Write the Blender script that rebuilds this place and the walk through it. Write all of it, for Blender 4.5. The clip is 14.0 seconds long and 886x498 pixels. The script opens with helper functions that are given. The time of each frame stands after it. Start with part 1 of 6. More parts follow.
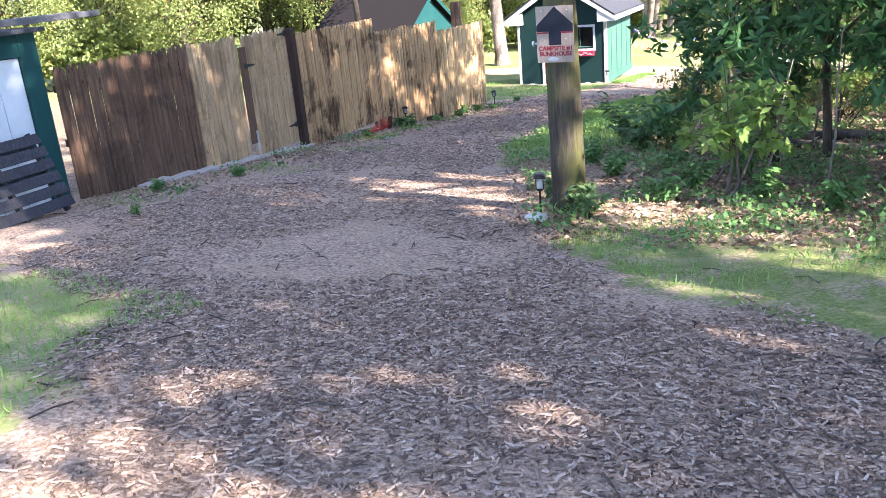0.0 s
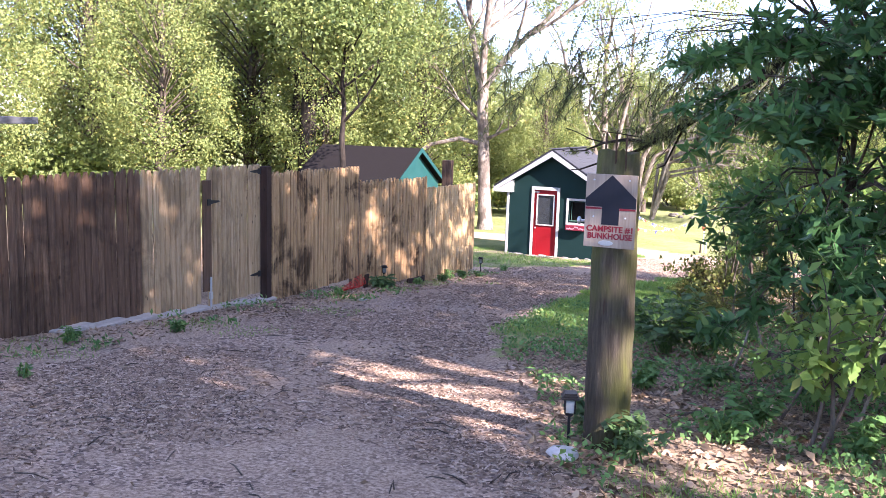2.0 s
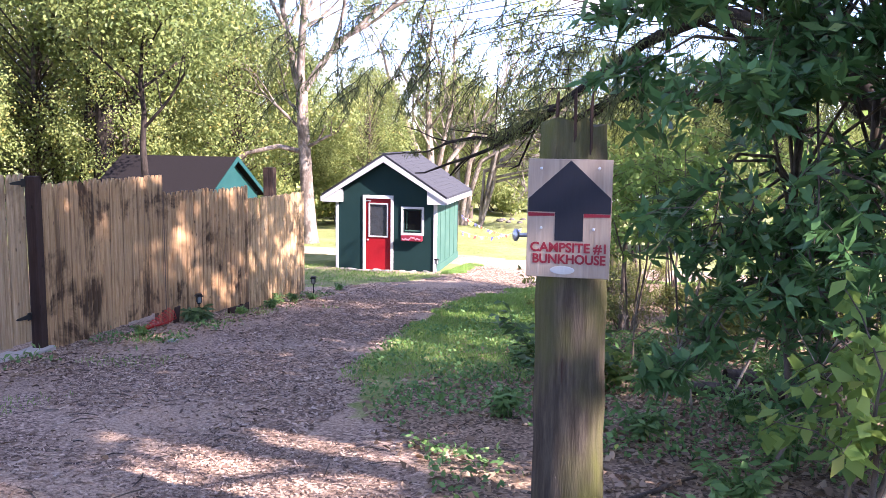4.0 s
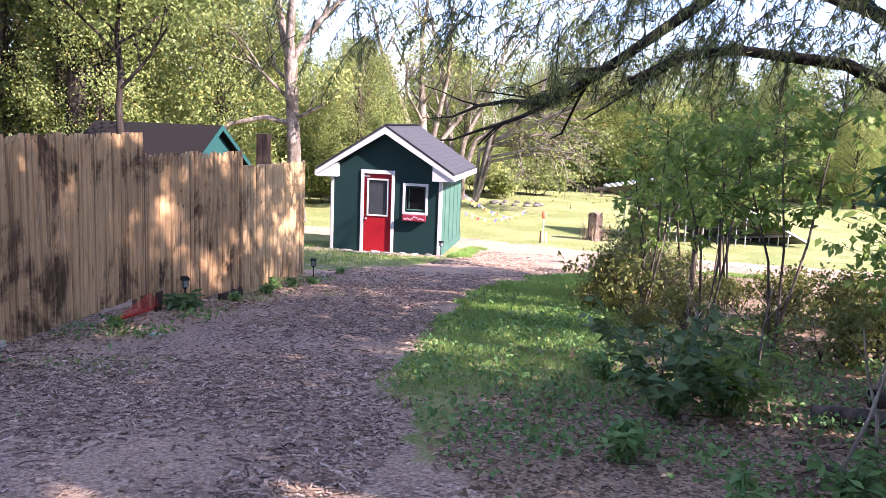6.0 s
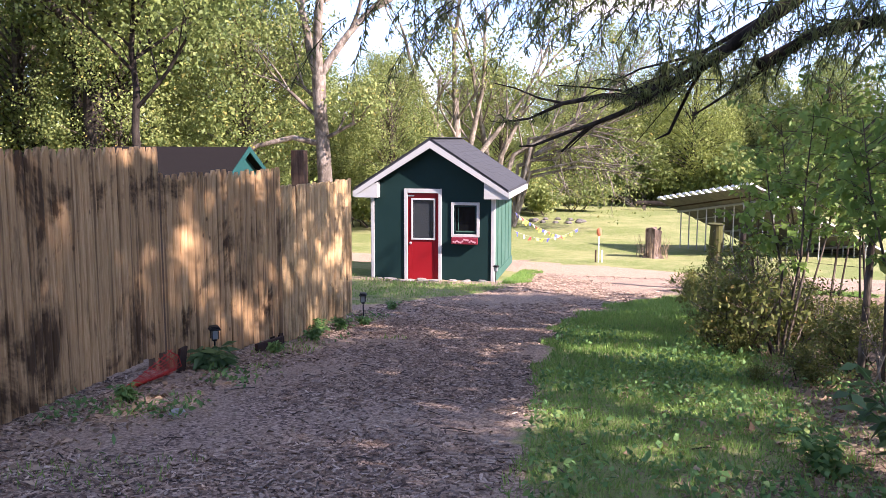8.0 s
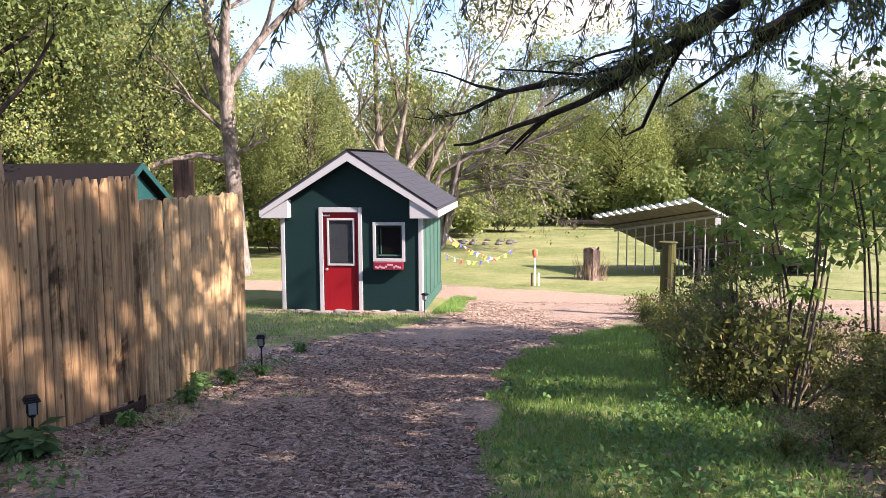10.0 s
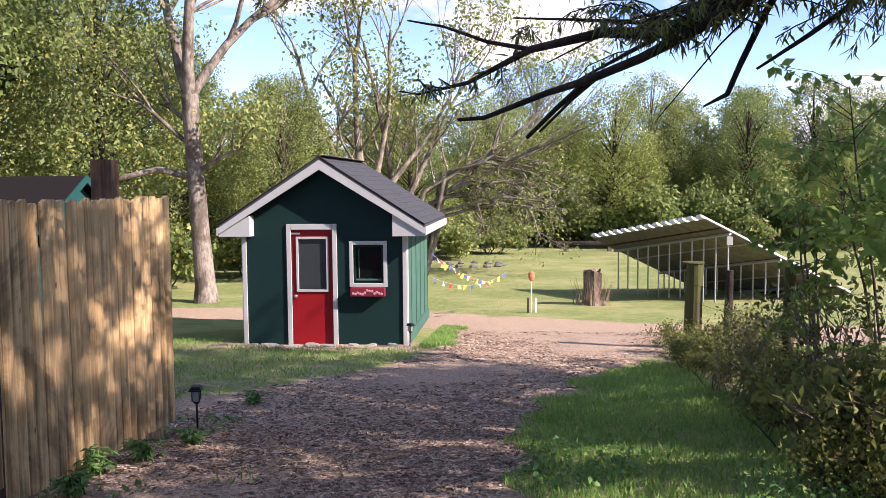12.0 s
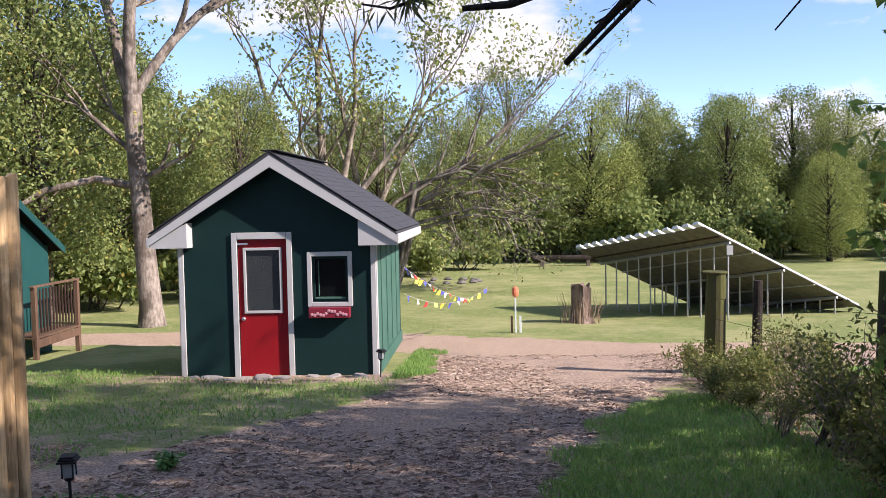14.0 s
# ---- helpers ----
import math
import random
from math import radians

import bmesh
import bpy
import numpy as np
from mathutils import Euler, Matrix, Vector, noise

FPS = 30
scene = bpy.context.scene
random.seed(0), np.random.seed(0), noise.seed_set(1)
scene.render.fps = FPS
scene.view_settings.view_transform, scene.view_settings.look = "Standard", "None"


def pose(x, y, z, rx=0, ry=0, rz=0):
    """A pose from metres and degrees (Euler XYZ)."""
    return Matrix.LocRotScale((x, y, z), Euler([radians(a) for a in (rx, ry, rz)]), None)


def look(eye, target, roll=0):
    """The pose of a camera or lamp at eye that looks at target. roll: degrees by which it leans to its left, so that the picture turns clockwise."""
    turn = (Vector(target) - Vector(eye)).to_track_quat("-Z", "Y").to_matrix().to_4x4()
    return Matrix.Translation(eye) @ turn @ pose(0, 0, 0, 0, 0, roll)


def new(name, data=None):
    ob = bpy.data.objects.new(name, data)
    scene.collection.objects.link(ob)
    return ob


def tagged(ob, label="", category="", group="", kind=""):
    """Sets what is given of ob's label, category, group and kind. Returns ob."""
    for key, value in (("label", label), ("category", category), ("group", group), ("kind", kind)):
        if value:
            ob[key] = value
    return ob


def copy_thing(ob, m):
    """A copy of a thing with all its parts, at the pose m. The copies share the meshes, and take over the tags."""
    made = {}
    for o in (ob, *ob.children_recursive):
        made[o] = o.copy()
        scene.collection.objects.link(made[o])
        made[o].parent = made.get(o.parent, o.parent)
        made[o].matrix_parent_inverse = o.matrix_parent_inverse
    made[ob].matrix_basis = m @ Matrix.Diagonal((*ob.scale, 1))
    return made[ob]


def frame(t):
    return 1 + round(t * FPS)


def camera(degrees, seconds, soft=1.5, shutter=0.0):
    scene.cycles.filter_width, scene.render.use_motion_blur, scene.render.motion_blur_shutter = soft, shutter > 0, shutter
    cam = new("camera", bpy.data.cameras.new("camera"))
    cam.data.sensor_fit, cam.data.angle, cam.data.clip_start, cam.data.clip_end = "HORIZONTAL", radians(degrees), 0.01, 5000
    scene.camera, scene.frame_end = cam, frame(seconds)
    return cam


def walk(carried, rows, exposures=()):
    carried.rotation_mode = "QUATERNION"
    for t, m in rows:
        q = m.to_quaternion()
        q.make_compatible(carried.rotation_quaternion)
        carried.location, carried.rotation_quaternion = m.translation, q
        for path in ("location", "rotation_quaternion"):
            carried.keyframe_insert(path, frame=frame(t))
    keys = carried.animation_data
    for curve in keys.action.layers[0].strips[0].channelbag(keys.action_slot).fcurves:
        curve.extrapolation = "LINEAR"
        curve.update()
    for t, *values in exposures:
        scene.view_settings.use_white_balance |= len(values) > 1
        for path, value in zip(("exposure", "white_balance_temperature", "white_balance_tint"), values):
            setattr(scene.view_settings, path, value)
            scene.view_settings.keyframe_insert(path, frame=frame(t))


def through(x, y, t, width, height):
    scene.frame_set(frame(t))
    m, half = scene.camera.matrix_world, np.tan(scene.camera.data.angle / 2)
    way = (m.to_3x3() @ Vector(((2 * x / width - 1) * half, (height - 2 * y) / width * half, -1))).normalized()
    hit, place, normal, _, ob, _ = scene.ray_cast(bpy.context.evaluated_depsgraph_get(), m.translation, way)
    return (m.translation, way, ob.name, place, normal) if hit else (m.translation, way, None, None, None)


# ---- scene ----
cam = camera(54.8, 14.0, soft=0.6)

PATH = [
    (0, (0.892, -0.567, 2.189), (0.053, 1.131, 1.546), -5.2),
    (0.5, (0.726, -0.143, 2.159), (-0.182, 1.572, 1.673), -1.8),
    (1, (0.44, 0.342, 2.12), (-0.469, 2.084, 1.744), 0.2),
    (1.5, (0.119, 0.83, 2.042), (-0.704, 2.625, 1.729), 0.8),
    (2, (-0.237, 1.224, 2.03), (-1.024, 3.038, 1.733), 1.7),
    (2.5, (-0.581, 1.705, 1.958), (-1.291, 3.547, 1.642), 1.5),
    (3, (-0.825, 2.211, 1.883), (-1.507, 4.064, 1.564), 1.3),
    (3.5, (-1.107, 2.766, 1.813), (-1.663, 4.665, 1.525), 0.6),
    (3.7, (-1.173, 2.971, 1.82), (-1.647, 4.896, 1.555), 0.4),
    (5.8, (-2.238, 4.946, 1.494), (-2.471, 6.914, 1.219), 1.9),
    (6, (-2.409, 5.116, 1.477), (-2.743, 7.064, 1.175), 2.2),
    (6.5, (-2.789, 5.553, 1.394), (-3.417, 7.419, 1.042), 2.4),
    (7, (-3.124, 6.135, 1.279), (-3.66, 8.03, 0.93), 1.3),
    (7.5, (-3.365, 6.779, 1.238), (-3.817, 8.706, 0.948), 0.7),
    (8, (-3.502, 7.258, 1.254), (-3.894, 9.203, 0.997), 0.1),
    (8.5, (-3.583, 7.848, 1.244), (-3.895, 9.809, 1.007), 0.2),
    (8.7, (-3.614, 8.103, 1.24), (-3.915, 10.067, 1.017), -0.2),
    (10.8, (-4.027, 10.494, 0.915), (-4.23, 12.473, 0.718), 0.1),
    (11, (-4.073, 10.736, 0.916), (-4.281, 12.716, 0.722), 0.1),
    (11.5, (-4.157, 11.381, 0.8), (-4.327, 13.363, 0.595), -0.5),
    (12, (-4.238, 12.031, 0.749), (-4.42, 14.017, 0.599), -0.5),
    (12.5, (-4.33, 12.613, 0.674), (-4.465, 14.603, 0.529), -1.2),
    (13, (-4.329, 13.219, 0.579), (-4.469, 15.209, 0.439), -1.0),
    (13.5, (-4.403, 13.787, 0.518), (-4.55, 15.778, 0.397), -0.9),
    (14, (-4.555, 14.37, 0.461), (-4.664, 16.364, 0.353), -1.1),
]
walk(cam, [(t, look(eye, target, roll)) for t, eye, target, roll in PATH],
     [(0, 2.65, 6450, 21), (1.0, 2.45, 6450, 26), (2.0, 2.4, 6450, 31), (6.0, 2.15, 6550, 36), (8.0, 1.78, 6700, 32), (11.0, 1.42, 6900, 28), (14.0, 1.02, 6600, 24)])

# ---- light and air ----
SUN = Vector((0.94, -0.33, 0.70)).normalized()
world = bpy.data.worlds.new("sky")
scene.world = world
world.use_nodes = True
wn, wl = world.node_tree.nodes, world.node_tree.links
wn.clear()
sky = wn.new("ShaderNodeTexSky")
sky.sky_type = "NISHITA"
sky.sun_disc = False
sky.sun_elevation = math.asin(SUN.z)
sky.sun_rotation = math.atan2(SUN.x, SUN.y)
sky.altitude, sky.air_density, sky.dust_density, sky.ozone_density = 100, 0.7, 0.0, 4.0
tc = wn.new("ShaderNodeTexCoord")
mp = wn.new("ShaderNodeMapping")
mp.inputs["Scale"].default_value = (1.0, 1.0, 2.6)
cl = wn.new("ShaderNodeTexNoise")
cl.inputs["Scale"].default_value, cl.inputs["Detail"].default_value, cl.inputs["Roughness"].default_value = 3.4, 7, 0.55
cr = wn.new("ShaderNodeValToRGB")
cr.color_ramp.elements[0].position, cr.color_ramp.elements[1].position = 0.53, 0.62
white = wn.new("ShaderNodeRGB")
white.outputs[0].default_value = (3.9, 4.0, 4.25, 1)
mx = wn.new("ShaderNodeMix")
mx.data_type = "RGBA"
bg = wn.new("ShaderNodeBackground")
bg.inputs["Strength"].default_value = 0.135
out = wn.new("ShaderNodeOutputWorld")
wl.new(tc.outputs["Generated"], mp.inputs["Vector"])
wl.new(mp.outputs[0], cl.inputs["Vector"])
wl.new(cl.outputs["Fac"], cr.inputs["Fac"])
wl.new(cr.outputs["Color"], mx.inputs["Factor"])
wl.new(sky.outputs["Color"], mx.inputs["A"])
wl.new(white.outputs[0], mx.inputs["B"])
wl.new(mx.outputs["Result"], bg.inputs["Color"])
wl.new(bg.outputs[0], out.inputs["Surface"])

sun = new("sun", bpy.data.lights.new("sun", "SUN"))
sun.data.energy, sun.data.angle, sun.data.color = 4.6, radians(0.55), (1.0, 0.955, 0.88)
sun.matrix_world = look(SUN * 60, (0, 0, 0))

# ---- materials ----


class Nodes:
    """Short hand for one node material."""

    def __init__(self, name):
        self.mat = bpy.data.materials.new(name)
        self.mat.use_nodes = True
        self.n, self.l = self.mat.node_tree.nodes, self.mat.node_tree.links
        self.bsdf = self.n["Principled BSDF"]
        self.co = self.n.new("ShaderNodeTexCoord").outputs["Object"]

    def put(self, value, socket):
        if isinstance(value, bpy.types.NodeSocket):
            self.l.new(value, socket)
        elif isinstance(value, tuple) and len(value) == 3:
            socket.default_value = (*value, 1) if socket.type == "RGBA" else value
        else:
            socket.default_value = value

    def noise(self, scale, detail=4, rough=0.55, stretch=(1, 1, 1), world=False, distort=0.0):
        co = self.co
        if world:
            co = self.n.new("ShaderNodeNewGeometry").outputs["Position"]
        m = self.n.new("ShaderNodeMapping")
        m.inputs["Scale"].default_value = stretch
        self.l.new(co, m.inputs["Vector"])
        t = self.n.new("ShaderNodeTexNoise")
        t.inputs["Scale"].default_value, t.inputs["Detail"].default_value, t.inputs["Roughness"].default_value = scale, detail, rough
        t.inputs["Distortion"].default_value = distort
        self.l.new(m.outputs[0], t.inputs["Vector"])
        return t.outputs["Fac"]

    def voronoi(self, scale, stretch=(1, 1, 1), world=False, what="Distance", feature="F1"):
        co = self.co
        if world:
            co = self.n.new("ShaderNodeNewGeometry").outputs["Position"]
        m = self.n.new("ShaderNodeMapping")
        m.inputs["Scale"].default_value = stretch
        self.l.new(co, m.inputs["Vector"])
        t = self.n.new("ShaderNodeTexVoronoi")
        t.feature = feature
        t.inputs["Scale"].default_value = scale
        self.l.new(m.outputs[0], t.inputs["Vector"])
        return t.outputs[what]

    def ramp(self, fac, *stops):
        r = self.n.new("ShaderNodeValToRGB")
        e = r.color_ramp.elements
        while len(e) < len(stops):
            e.new(0.5)
        for k, (p, c) in enumerate(stops):
            e[k].position = p
            e[k].color = (*c, 1) if isinstance(c, tuple) else (c, c, c, 1)
        self.l.new(fac, r.inputs["Fac"])
        return r.outputs["Color"]

    def mix(self, fac, a, b, blend="MIX"):
        m = self.n.new("ShaderNodeMix")
        m.data_type, m.blend_type = "RGBA", blend
        self.put(fac, m.inputs["Factor"])
        self.put(a, m.inputs["A"])
        self.put(b, m.inputs["B"])
        return m.outputs["Result"]

    def math(self, op, a, b=0.0):
        m = self.n.new("ShaderNodeMath")
        m.operation = op
        self.put(a, m.inputs[0])
        self.put(b, m.inputs[1])
        return m.outputs[0]

    def random(self):
        return self.n.new("ShaderNodeObjectInfo").outputs["Random"]

    def island(self):
        return self.n.new("ShaderNodeNewGeometry").outputs["Random Per Island"]

    def attr(self, name):
        a = self.n.new("ShaderNodeAttribute")
        a.attribute_name = name
        return a.outputs["Fac"]

    def bump(self, height, strength=0.4, distance=0.01):
        b = self.n.new("ShaderNodeBump")
        b.inputs["Strength"].default_value, b.inputs["Distance"].default_value = strength, distance
        self.l.new(height, b.inputs["Height"])
        self.l.new(b.outputs[0], self.bsdf.inputs["Normal"])

    def done(self, colour, rough=0.8, metal=0.0, spec=None):
        self.put(colour, self.bsdf.inputs["Base Color"])
        self.put(rough, self.bsdf.inputs["Roughness"])
        self.put(metal, self.bsdf.inputs["Metallic"])
        if spec is not None:
            self.bsdf.inputs["Specular IOR Level"].default_value = spec
        return self.mat


def plank_material(name, dark, mid, light, stain=0.5):
    """Weathered boards with grain up the board, differing from board to board."""
    m = Nodes(name)
    grain = m.noise(9, 6, 0.65, (6, 6, 0.35), world=True)
    blotch = m.noise(1.5, 5, 0.65, (1, 1, 0.8), world=True, distort=0.8)
    c = m.ramp(grain, (0.34, tuple(0.5 * (a + b) for a, b in zip(dark, mid))), (0.5, mid), (0.66, light))
    c = m.mix(m.math("MULTIPLY", m.random(), 0.6), c, tuple(0.4 * a + 0.6 * b for a, b in zip(dark, mid)))
    drip = m.math("ADD", blotch, m.math("MULTIPLY", m.math("SUBTRACT", m.noise(1.0, 5, 0.65, (14, 14, 1.2), world=True), 0.5), 0.55))
    c = m.mix(m.ramp(drip, (0.49, 0.0), (0.63, 0.95 * stain)), c, tuple(v * 0.22 for v in dark))
    streak = m.noise(1.0, 4, 0.6, (16, 16, 0.35), world=True)
    c = m.mix(m.ramp(streak, (0.55, 0.0), (0.63, 0.7 * stain)), c, tuple(v * 0.35 for v in dark))
    knots = m.ramp(m.voronoi(3.4, (2.0, 2.0, 0.9), world=True), (0.05, 1.0), (0.10, 0.0))
    c = m.mix(m.math("MULTIPLY", knots, 0.75), c, tuple(v * 0.25 for v in dark))
    m.bump(grain, 0.45, 0.004)
    return m.done(c, 0.85, spec=0.25)


def paint_material(name, colour, worn, rough=0.55, amount=0.25, grain=True):
    """Brushed paint on boards: slightly uneven, chalky in places."""
    m = Nodes(name)
    big = m.noise(1.7, 5, 0.6, world=True)
    fine = m.noise(30, 4, 0.6, (3, 3, 0.3) if grain else (1, 1, 1), world=True)
    c = m.mix(m.ramp(big, (0.42, 0.0), (0.75, amount)), colour, worn)
    c = m.mix(m.ramp(fine, (0.5, 0.0), (0.8, 0.35)), c, tuple(v * 0.72 for v in colour))
    m.bump(fine, 0.25, 0.003)
    return m.done(c, rough, spec=0.18)


def leaf_material(name, dark, mid, light, odd, odd_share=0.08, through=0.35, rough=0.5):
    """Leaves that differ one by one, with light shining through them."""
    m = Nodes(name)
    r = m.island()
    c = m.ramp(r, (0.0, dark), (0.45, mid), (1.0 - odd_share, light), (1.0, odd))
    patch = m.noise(0.55, 3, 0.5, world=True)
    c = m.mix(m.ramp(patch, (0.35, 0.0), (0.7, 0.6)), c, light)
    m.put(c, m.bsdf.inputs["Base Color"])
    m.bsdf.inputs["Roughness"].default_value = rough
    m.bsdf.inputs["Specular IOR Level"].default_value = 0.2
    tr = m.n.new("ShaderNodeBsdfTranslucent")
    m.put(m.mix(0.5, c, light), tr.inputs["Color"])
    ms = m.n.new("ShaderNodeMixShader")
    ms.inputs[0].default_value = through
    m.l.new(m.bsdf.outputs[0], ms.inputs[1])
    m.l.new(tr.outputs[0], ms.inputs[2])
    m.l.new(ms.outputs[0], m.n["Material Output"].inputs["Surface"])
    return m.mat


def bark_material(name, dark, light, stretch=0.25):
    m = Nodes(name)
    f = m.noise(14, 6, 0.7, (1, 1, stretch), world=True)
    b = m.noise(2.2, 4, 0.6, (1, 1, 0.5), world=True)
    c = m.ramp(f, (0.35, dark), (0.65, light))
    c = m.mix(m.ramp(b, (0.45, 0.0), (0.6, 0.7)), c, tuple(v * 0.5 for v in dark))
    m.bump(f, 0.8, 0.02)
    return m.done(c, 0.9, spec=0.15)


def plain_material(name, colour, rough, metal=0.0, vary=0.25, scale=8, spec=0.3):
    m = Nodes(name)
    f = m.noise(scale, 5, 0.6)
    c = m.mix(m.ramp(f, (0.4, 0.0), (0.75, vary)), colour, tuple(v * 0.5 for v in colour))
    m.bump(f, 0.15, 0.003)
    return m.done(c, rough, metal, spec)


def ground_material():
    """Trodden wood chips over soil, breaking up into lawn and leaf litter."""
    m = Nodes("ground_chips_and_grass")
    edge = m.noise(2.6, 5, 0.65, world=True)
    fine = m.noise(38, 5, 0.7, world=True)
    mid = m.noise(6, 5, 0.6, world=True)
    chips = m.voronoi(46, (1.0, 1.0, 1.0), world=True, what="Color")
    sep = m.n.new("ShaderNodeSeparateColor")
    m.l.new(chips, sep.inputs[0])
    chip = m.ramp(sep.outputs[0], (0.0, (0.07, 0.05, 0.042)), (0.45, (0.33, 0.235, 0.175)), (0.8, (0.52, 0.39, 0.295)), (1.0, (0.66, 0.52, 0.40)))
    chip = m.mix(m.ramp(fine, (0.35, 0.55), (0.6, 0.0)), chip, (0.075, 0.056, 0.05))
    soil = m.ramp(fine, (0.38, (0.20, 0.14, 0.098)), (0.5, (0.37, 0.272, 0.195)), (0.62, (0.54, 0.415, 0.31)))
    bare = m.ramp(m.noise(0.9, 4, 0.6, world=True), (0.38, 0.0), (0.56, 0.85))
    mulch = m.mix(bare, chip, soil)
    lawn = m.ramp(fine, (0.25, (0.075, 0.11, 0.035)), (0.5, (0.175, 0.22, 0.07)), (0.75, (0.31, 0.32, 0.13)))
    lawn = m.mix(m.ramp(mid, (0.5, 0.0), (0.68, 0.6)), lawn, (0.36, 0.31, 0.18))
    lawn = m.mix(m.ramp(m.noise(0.45, 5, 0.65, world=True), (0.45, 0.0), (0.62, 0.55)), lawn, (0.37, 0.35, 0.17))
    litter = m.ramp(sep.outputs[1], (0.0, (0.08, 0.057, 0.04)), (0.5, (0.23, 0.162, 0.11)), (1.0, (0.42, 0.31, 0.21)))
    f1 = m.math("ADD", m.attr("mulch"), m.math("MULTIPLY", m.math("SUBTRACT", edge, 0.5), 1.1))
    f2 = m.math("ADD", m.attr("litter"), m.math("MULTIPLY", m.math("SUBTRACT", mid, 0.5), 1.2))
    f3 = m.math("ADD", m.attr("dirt"), m.math("MULTIPLY", m.math("SUBTRACT", edge, 0.5), 0.9))
    c = m.mix(m.ramp(f2, (0.42, 0.0), (0.6, 1.0)), lawn, litter)
    c = m.mix(m.ramp(f1, (0.42, 0.0), (0.58, 1.0)), c, mulch)
    c = m.mix(m.ramp(f3, (0.42, 0.0), (0.6, 1.0)), c, soil)
    m.bump(m.math("ADD", fine, sep.outputs[2]), 0.7, 0.015)
    return m.done(c, 0.95, spec=0.1)


M_GROUND = ground_material()
M_FENCE_DARK = plank_material("dark_brown_pickets", (0.075, 0.04, 0.025), (0.135, 0.078, 0.047), (0.22, 0.14, 0.085), 0.5)
M_FENCE_TAN = plank_material("tan_pickets", (0.27, 0.17, 0.09), (0.44, 0.3, 0.165), (0.57, 0.415, 0.25), 0.45)
M_FENCE_WORN = plank_material("weathered_pickets", (0.25, 0.138, 0.068), (0.46, 0.285, 0.14), (0.62, 0.415, 0.22), 1.0)
M_FENCE_GREY = plank_material("greyed_pickets", (0.36, 0.22, 0.105), (0.6, 0.4, 0.2), (0.74, 0.54, 0.31), 0.65)
M_POST_DARK = plank_material("dark_stained_post", (0.028, 0.016, 0.012), (0.05, 0.028, 0.02), (0.09, 0.05, 0.035), 0.3)
M_TRIM_BROWN = plank_material("brown_board", (0.08, 0.045, 0.028), (0.14, 0.083, 0.052), (0.19, 0.12, 0.078), 0.3)
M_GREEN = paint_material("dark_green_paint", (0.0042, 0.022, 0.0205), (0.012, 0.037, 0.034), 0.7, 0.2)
# right-side green: faded paint, with part of the wall's sunlight in the colour
M_GREEN_SIDE = paint_material("lit_faded_green_paint", (0.045, 0.115, 0.085), (0.09, 0.17, 0.13), 0.75, 0.5)
M_TEAL = paint_material("teal_paint", (0.010, 0.062, 0.058), (0.028, 0.10, 0.09), 0.55, 0.3)
M_WHITE = paint_material("white_paint", (0.45, 0.45, 0.43), (0.30, 0.30, 0.285), 0.5, 0.35)
M_WHITE_OLD = paint_material("old_white_paint", (0.66, 0.70, 0.70), (0.42, 0.46, 0.46), 0.6, 0.5)
M_RED = paint_material("red_paint", (0.27, 0.010, 0.014), (0.19, 0.015, 0.015), 0.4, 0.3)
M_SHINGLE = plain_material("grey_shingle", (0.06, 0.063, 0.07), 0.95, vary=0.6, scale=40, spec=0.1)
M_BLACK = plain_material("black_metal", (0.012, 0.012, 0.013), 0.45)
M_CONCRETE = plain_material("concrete", (0.42, 0.38, 0.33), 0.9, vary=0.5, scale=14)
M_STONE = plain_material("pale_stone", (0.30, 0.28, 0.255), 0.85, vary=0.5, scale=18)
M_METAL_DARK = plain_material("weathered_metal", (0.15, 0.15, 0.155), 0.6, 0.5)
M_STONE_DARK = plain_material("sooty_stone", (0.16, 0.145, 0.13), 0.9, vary=0.5, scale=14)
M_STONE_PALE = plain_material("chalky_stone", (0.55, 0.53, 0.49), 0.85, vary=0.4, scale=18)
M_METAL = plain_material("galvanised_metal", (0.55, 0.56, 0.58), 0.4, 0.9, 0.3)
M_GLASSY = plain_material("frosted_glass", (0.26, 0.29, 0.29), 0.25, vary=0.1)
M_BARK = bark_material("brown_bark", (0.06, 0.045, 0.035), (0.19, 0.155, 0.12))
M_BARK_PALE = bark_material("pale_bark", (0.15, 0.12, 0.09), (0.42, 0.36, 0.29), 0.5)
M_BARK_DARK = bark_material("dark_bark", (0.016, 0.013, 0.011), (0.06, 0.048, 0.038))
M_LEAF_SUNNY = leaf_material("sunny_leaves", (0.07, 0.115, 0.035), (0.165, 0.222, 0.07), (0.31, 0.355, 0.12), (0.48, 0.35, 0.09), 0.10, 0.36)
M_LEAF_MID = leaf_material("mid_leaves", (0.05, 0.088, 0.03), (0.125, 0.178, 0.056), (0.25, 0.305, 0.095), (0.36, 0.3, 0.09), 0.06, 0.34)
M_LEAF_MEADOW = leaf_material("meadow_leaves", (0.065, 0.105, 0.028), (0.175, 0.225, 0.06), (0.32, 0.36, 0.1), (0.36, 0.3, 0.08), 0.05, 0.34)
M_LEAF_DARK = leaf_material("dark_leaves", (0.035, 0.085, 0.035), (0.075, 0.155, 0.06), (0.16, 0.25, 0.1), (0.16, 0.20, 0.05), 0.05, 0.35, 0.3)
M_LEAF_WILLOW = leaf_material("willow_leaves", (0.035, 0.05, 0.02), (0.075, 0.1, 0.04), (0.14, 0.17, 0.065), (0.14, 0.13, 0.04), 0.06, 0.4)
M_GRASS = leaf_material("grass_blades", (0.085, 0.19, 0.04), (0.17, 0.33, 0.075), (0.29, 0.44, 0.12), (0.40, 0.36, 0.16), 0.10, 0.42, 0.55)
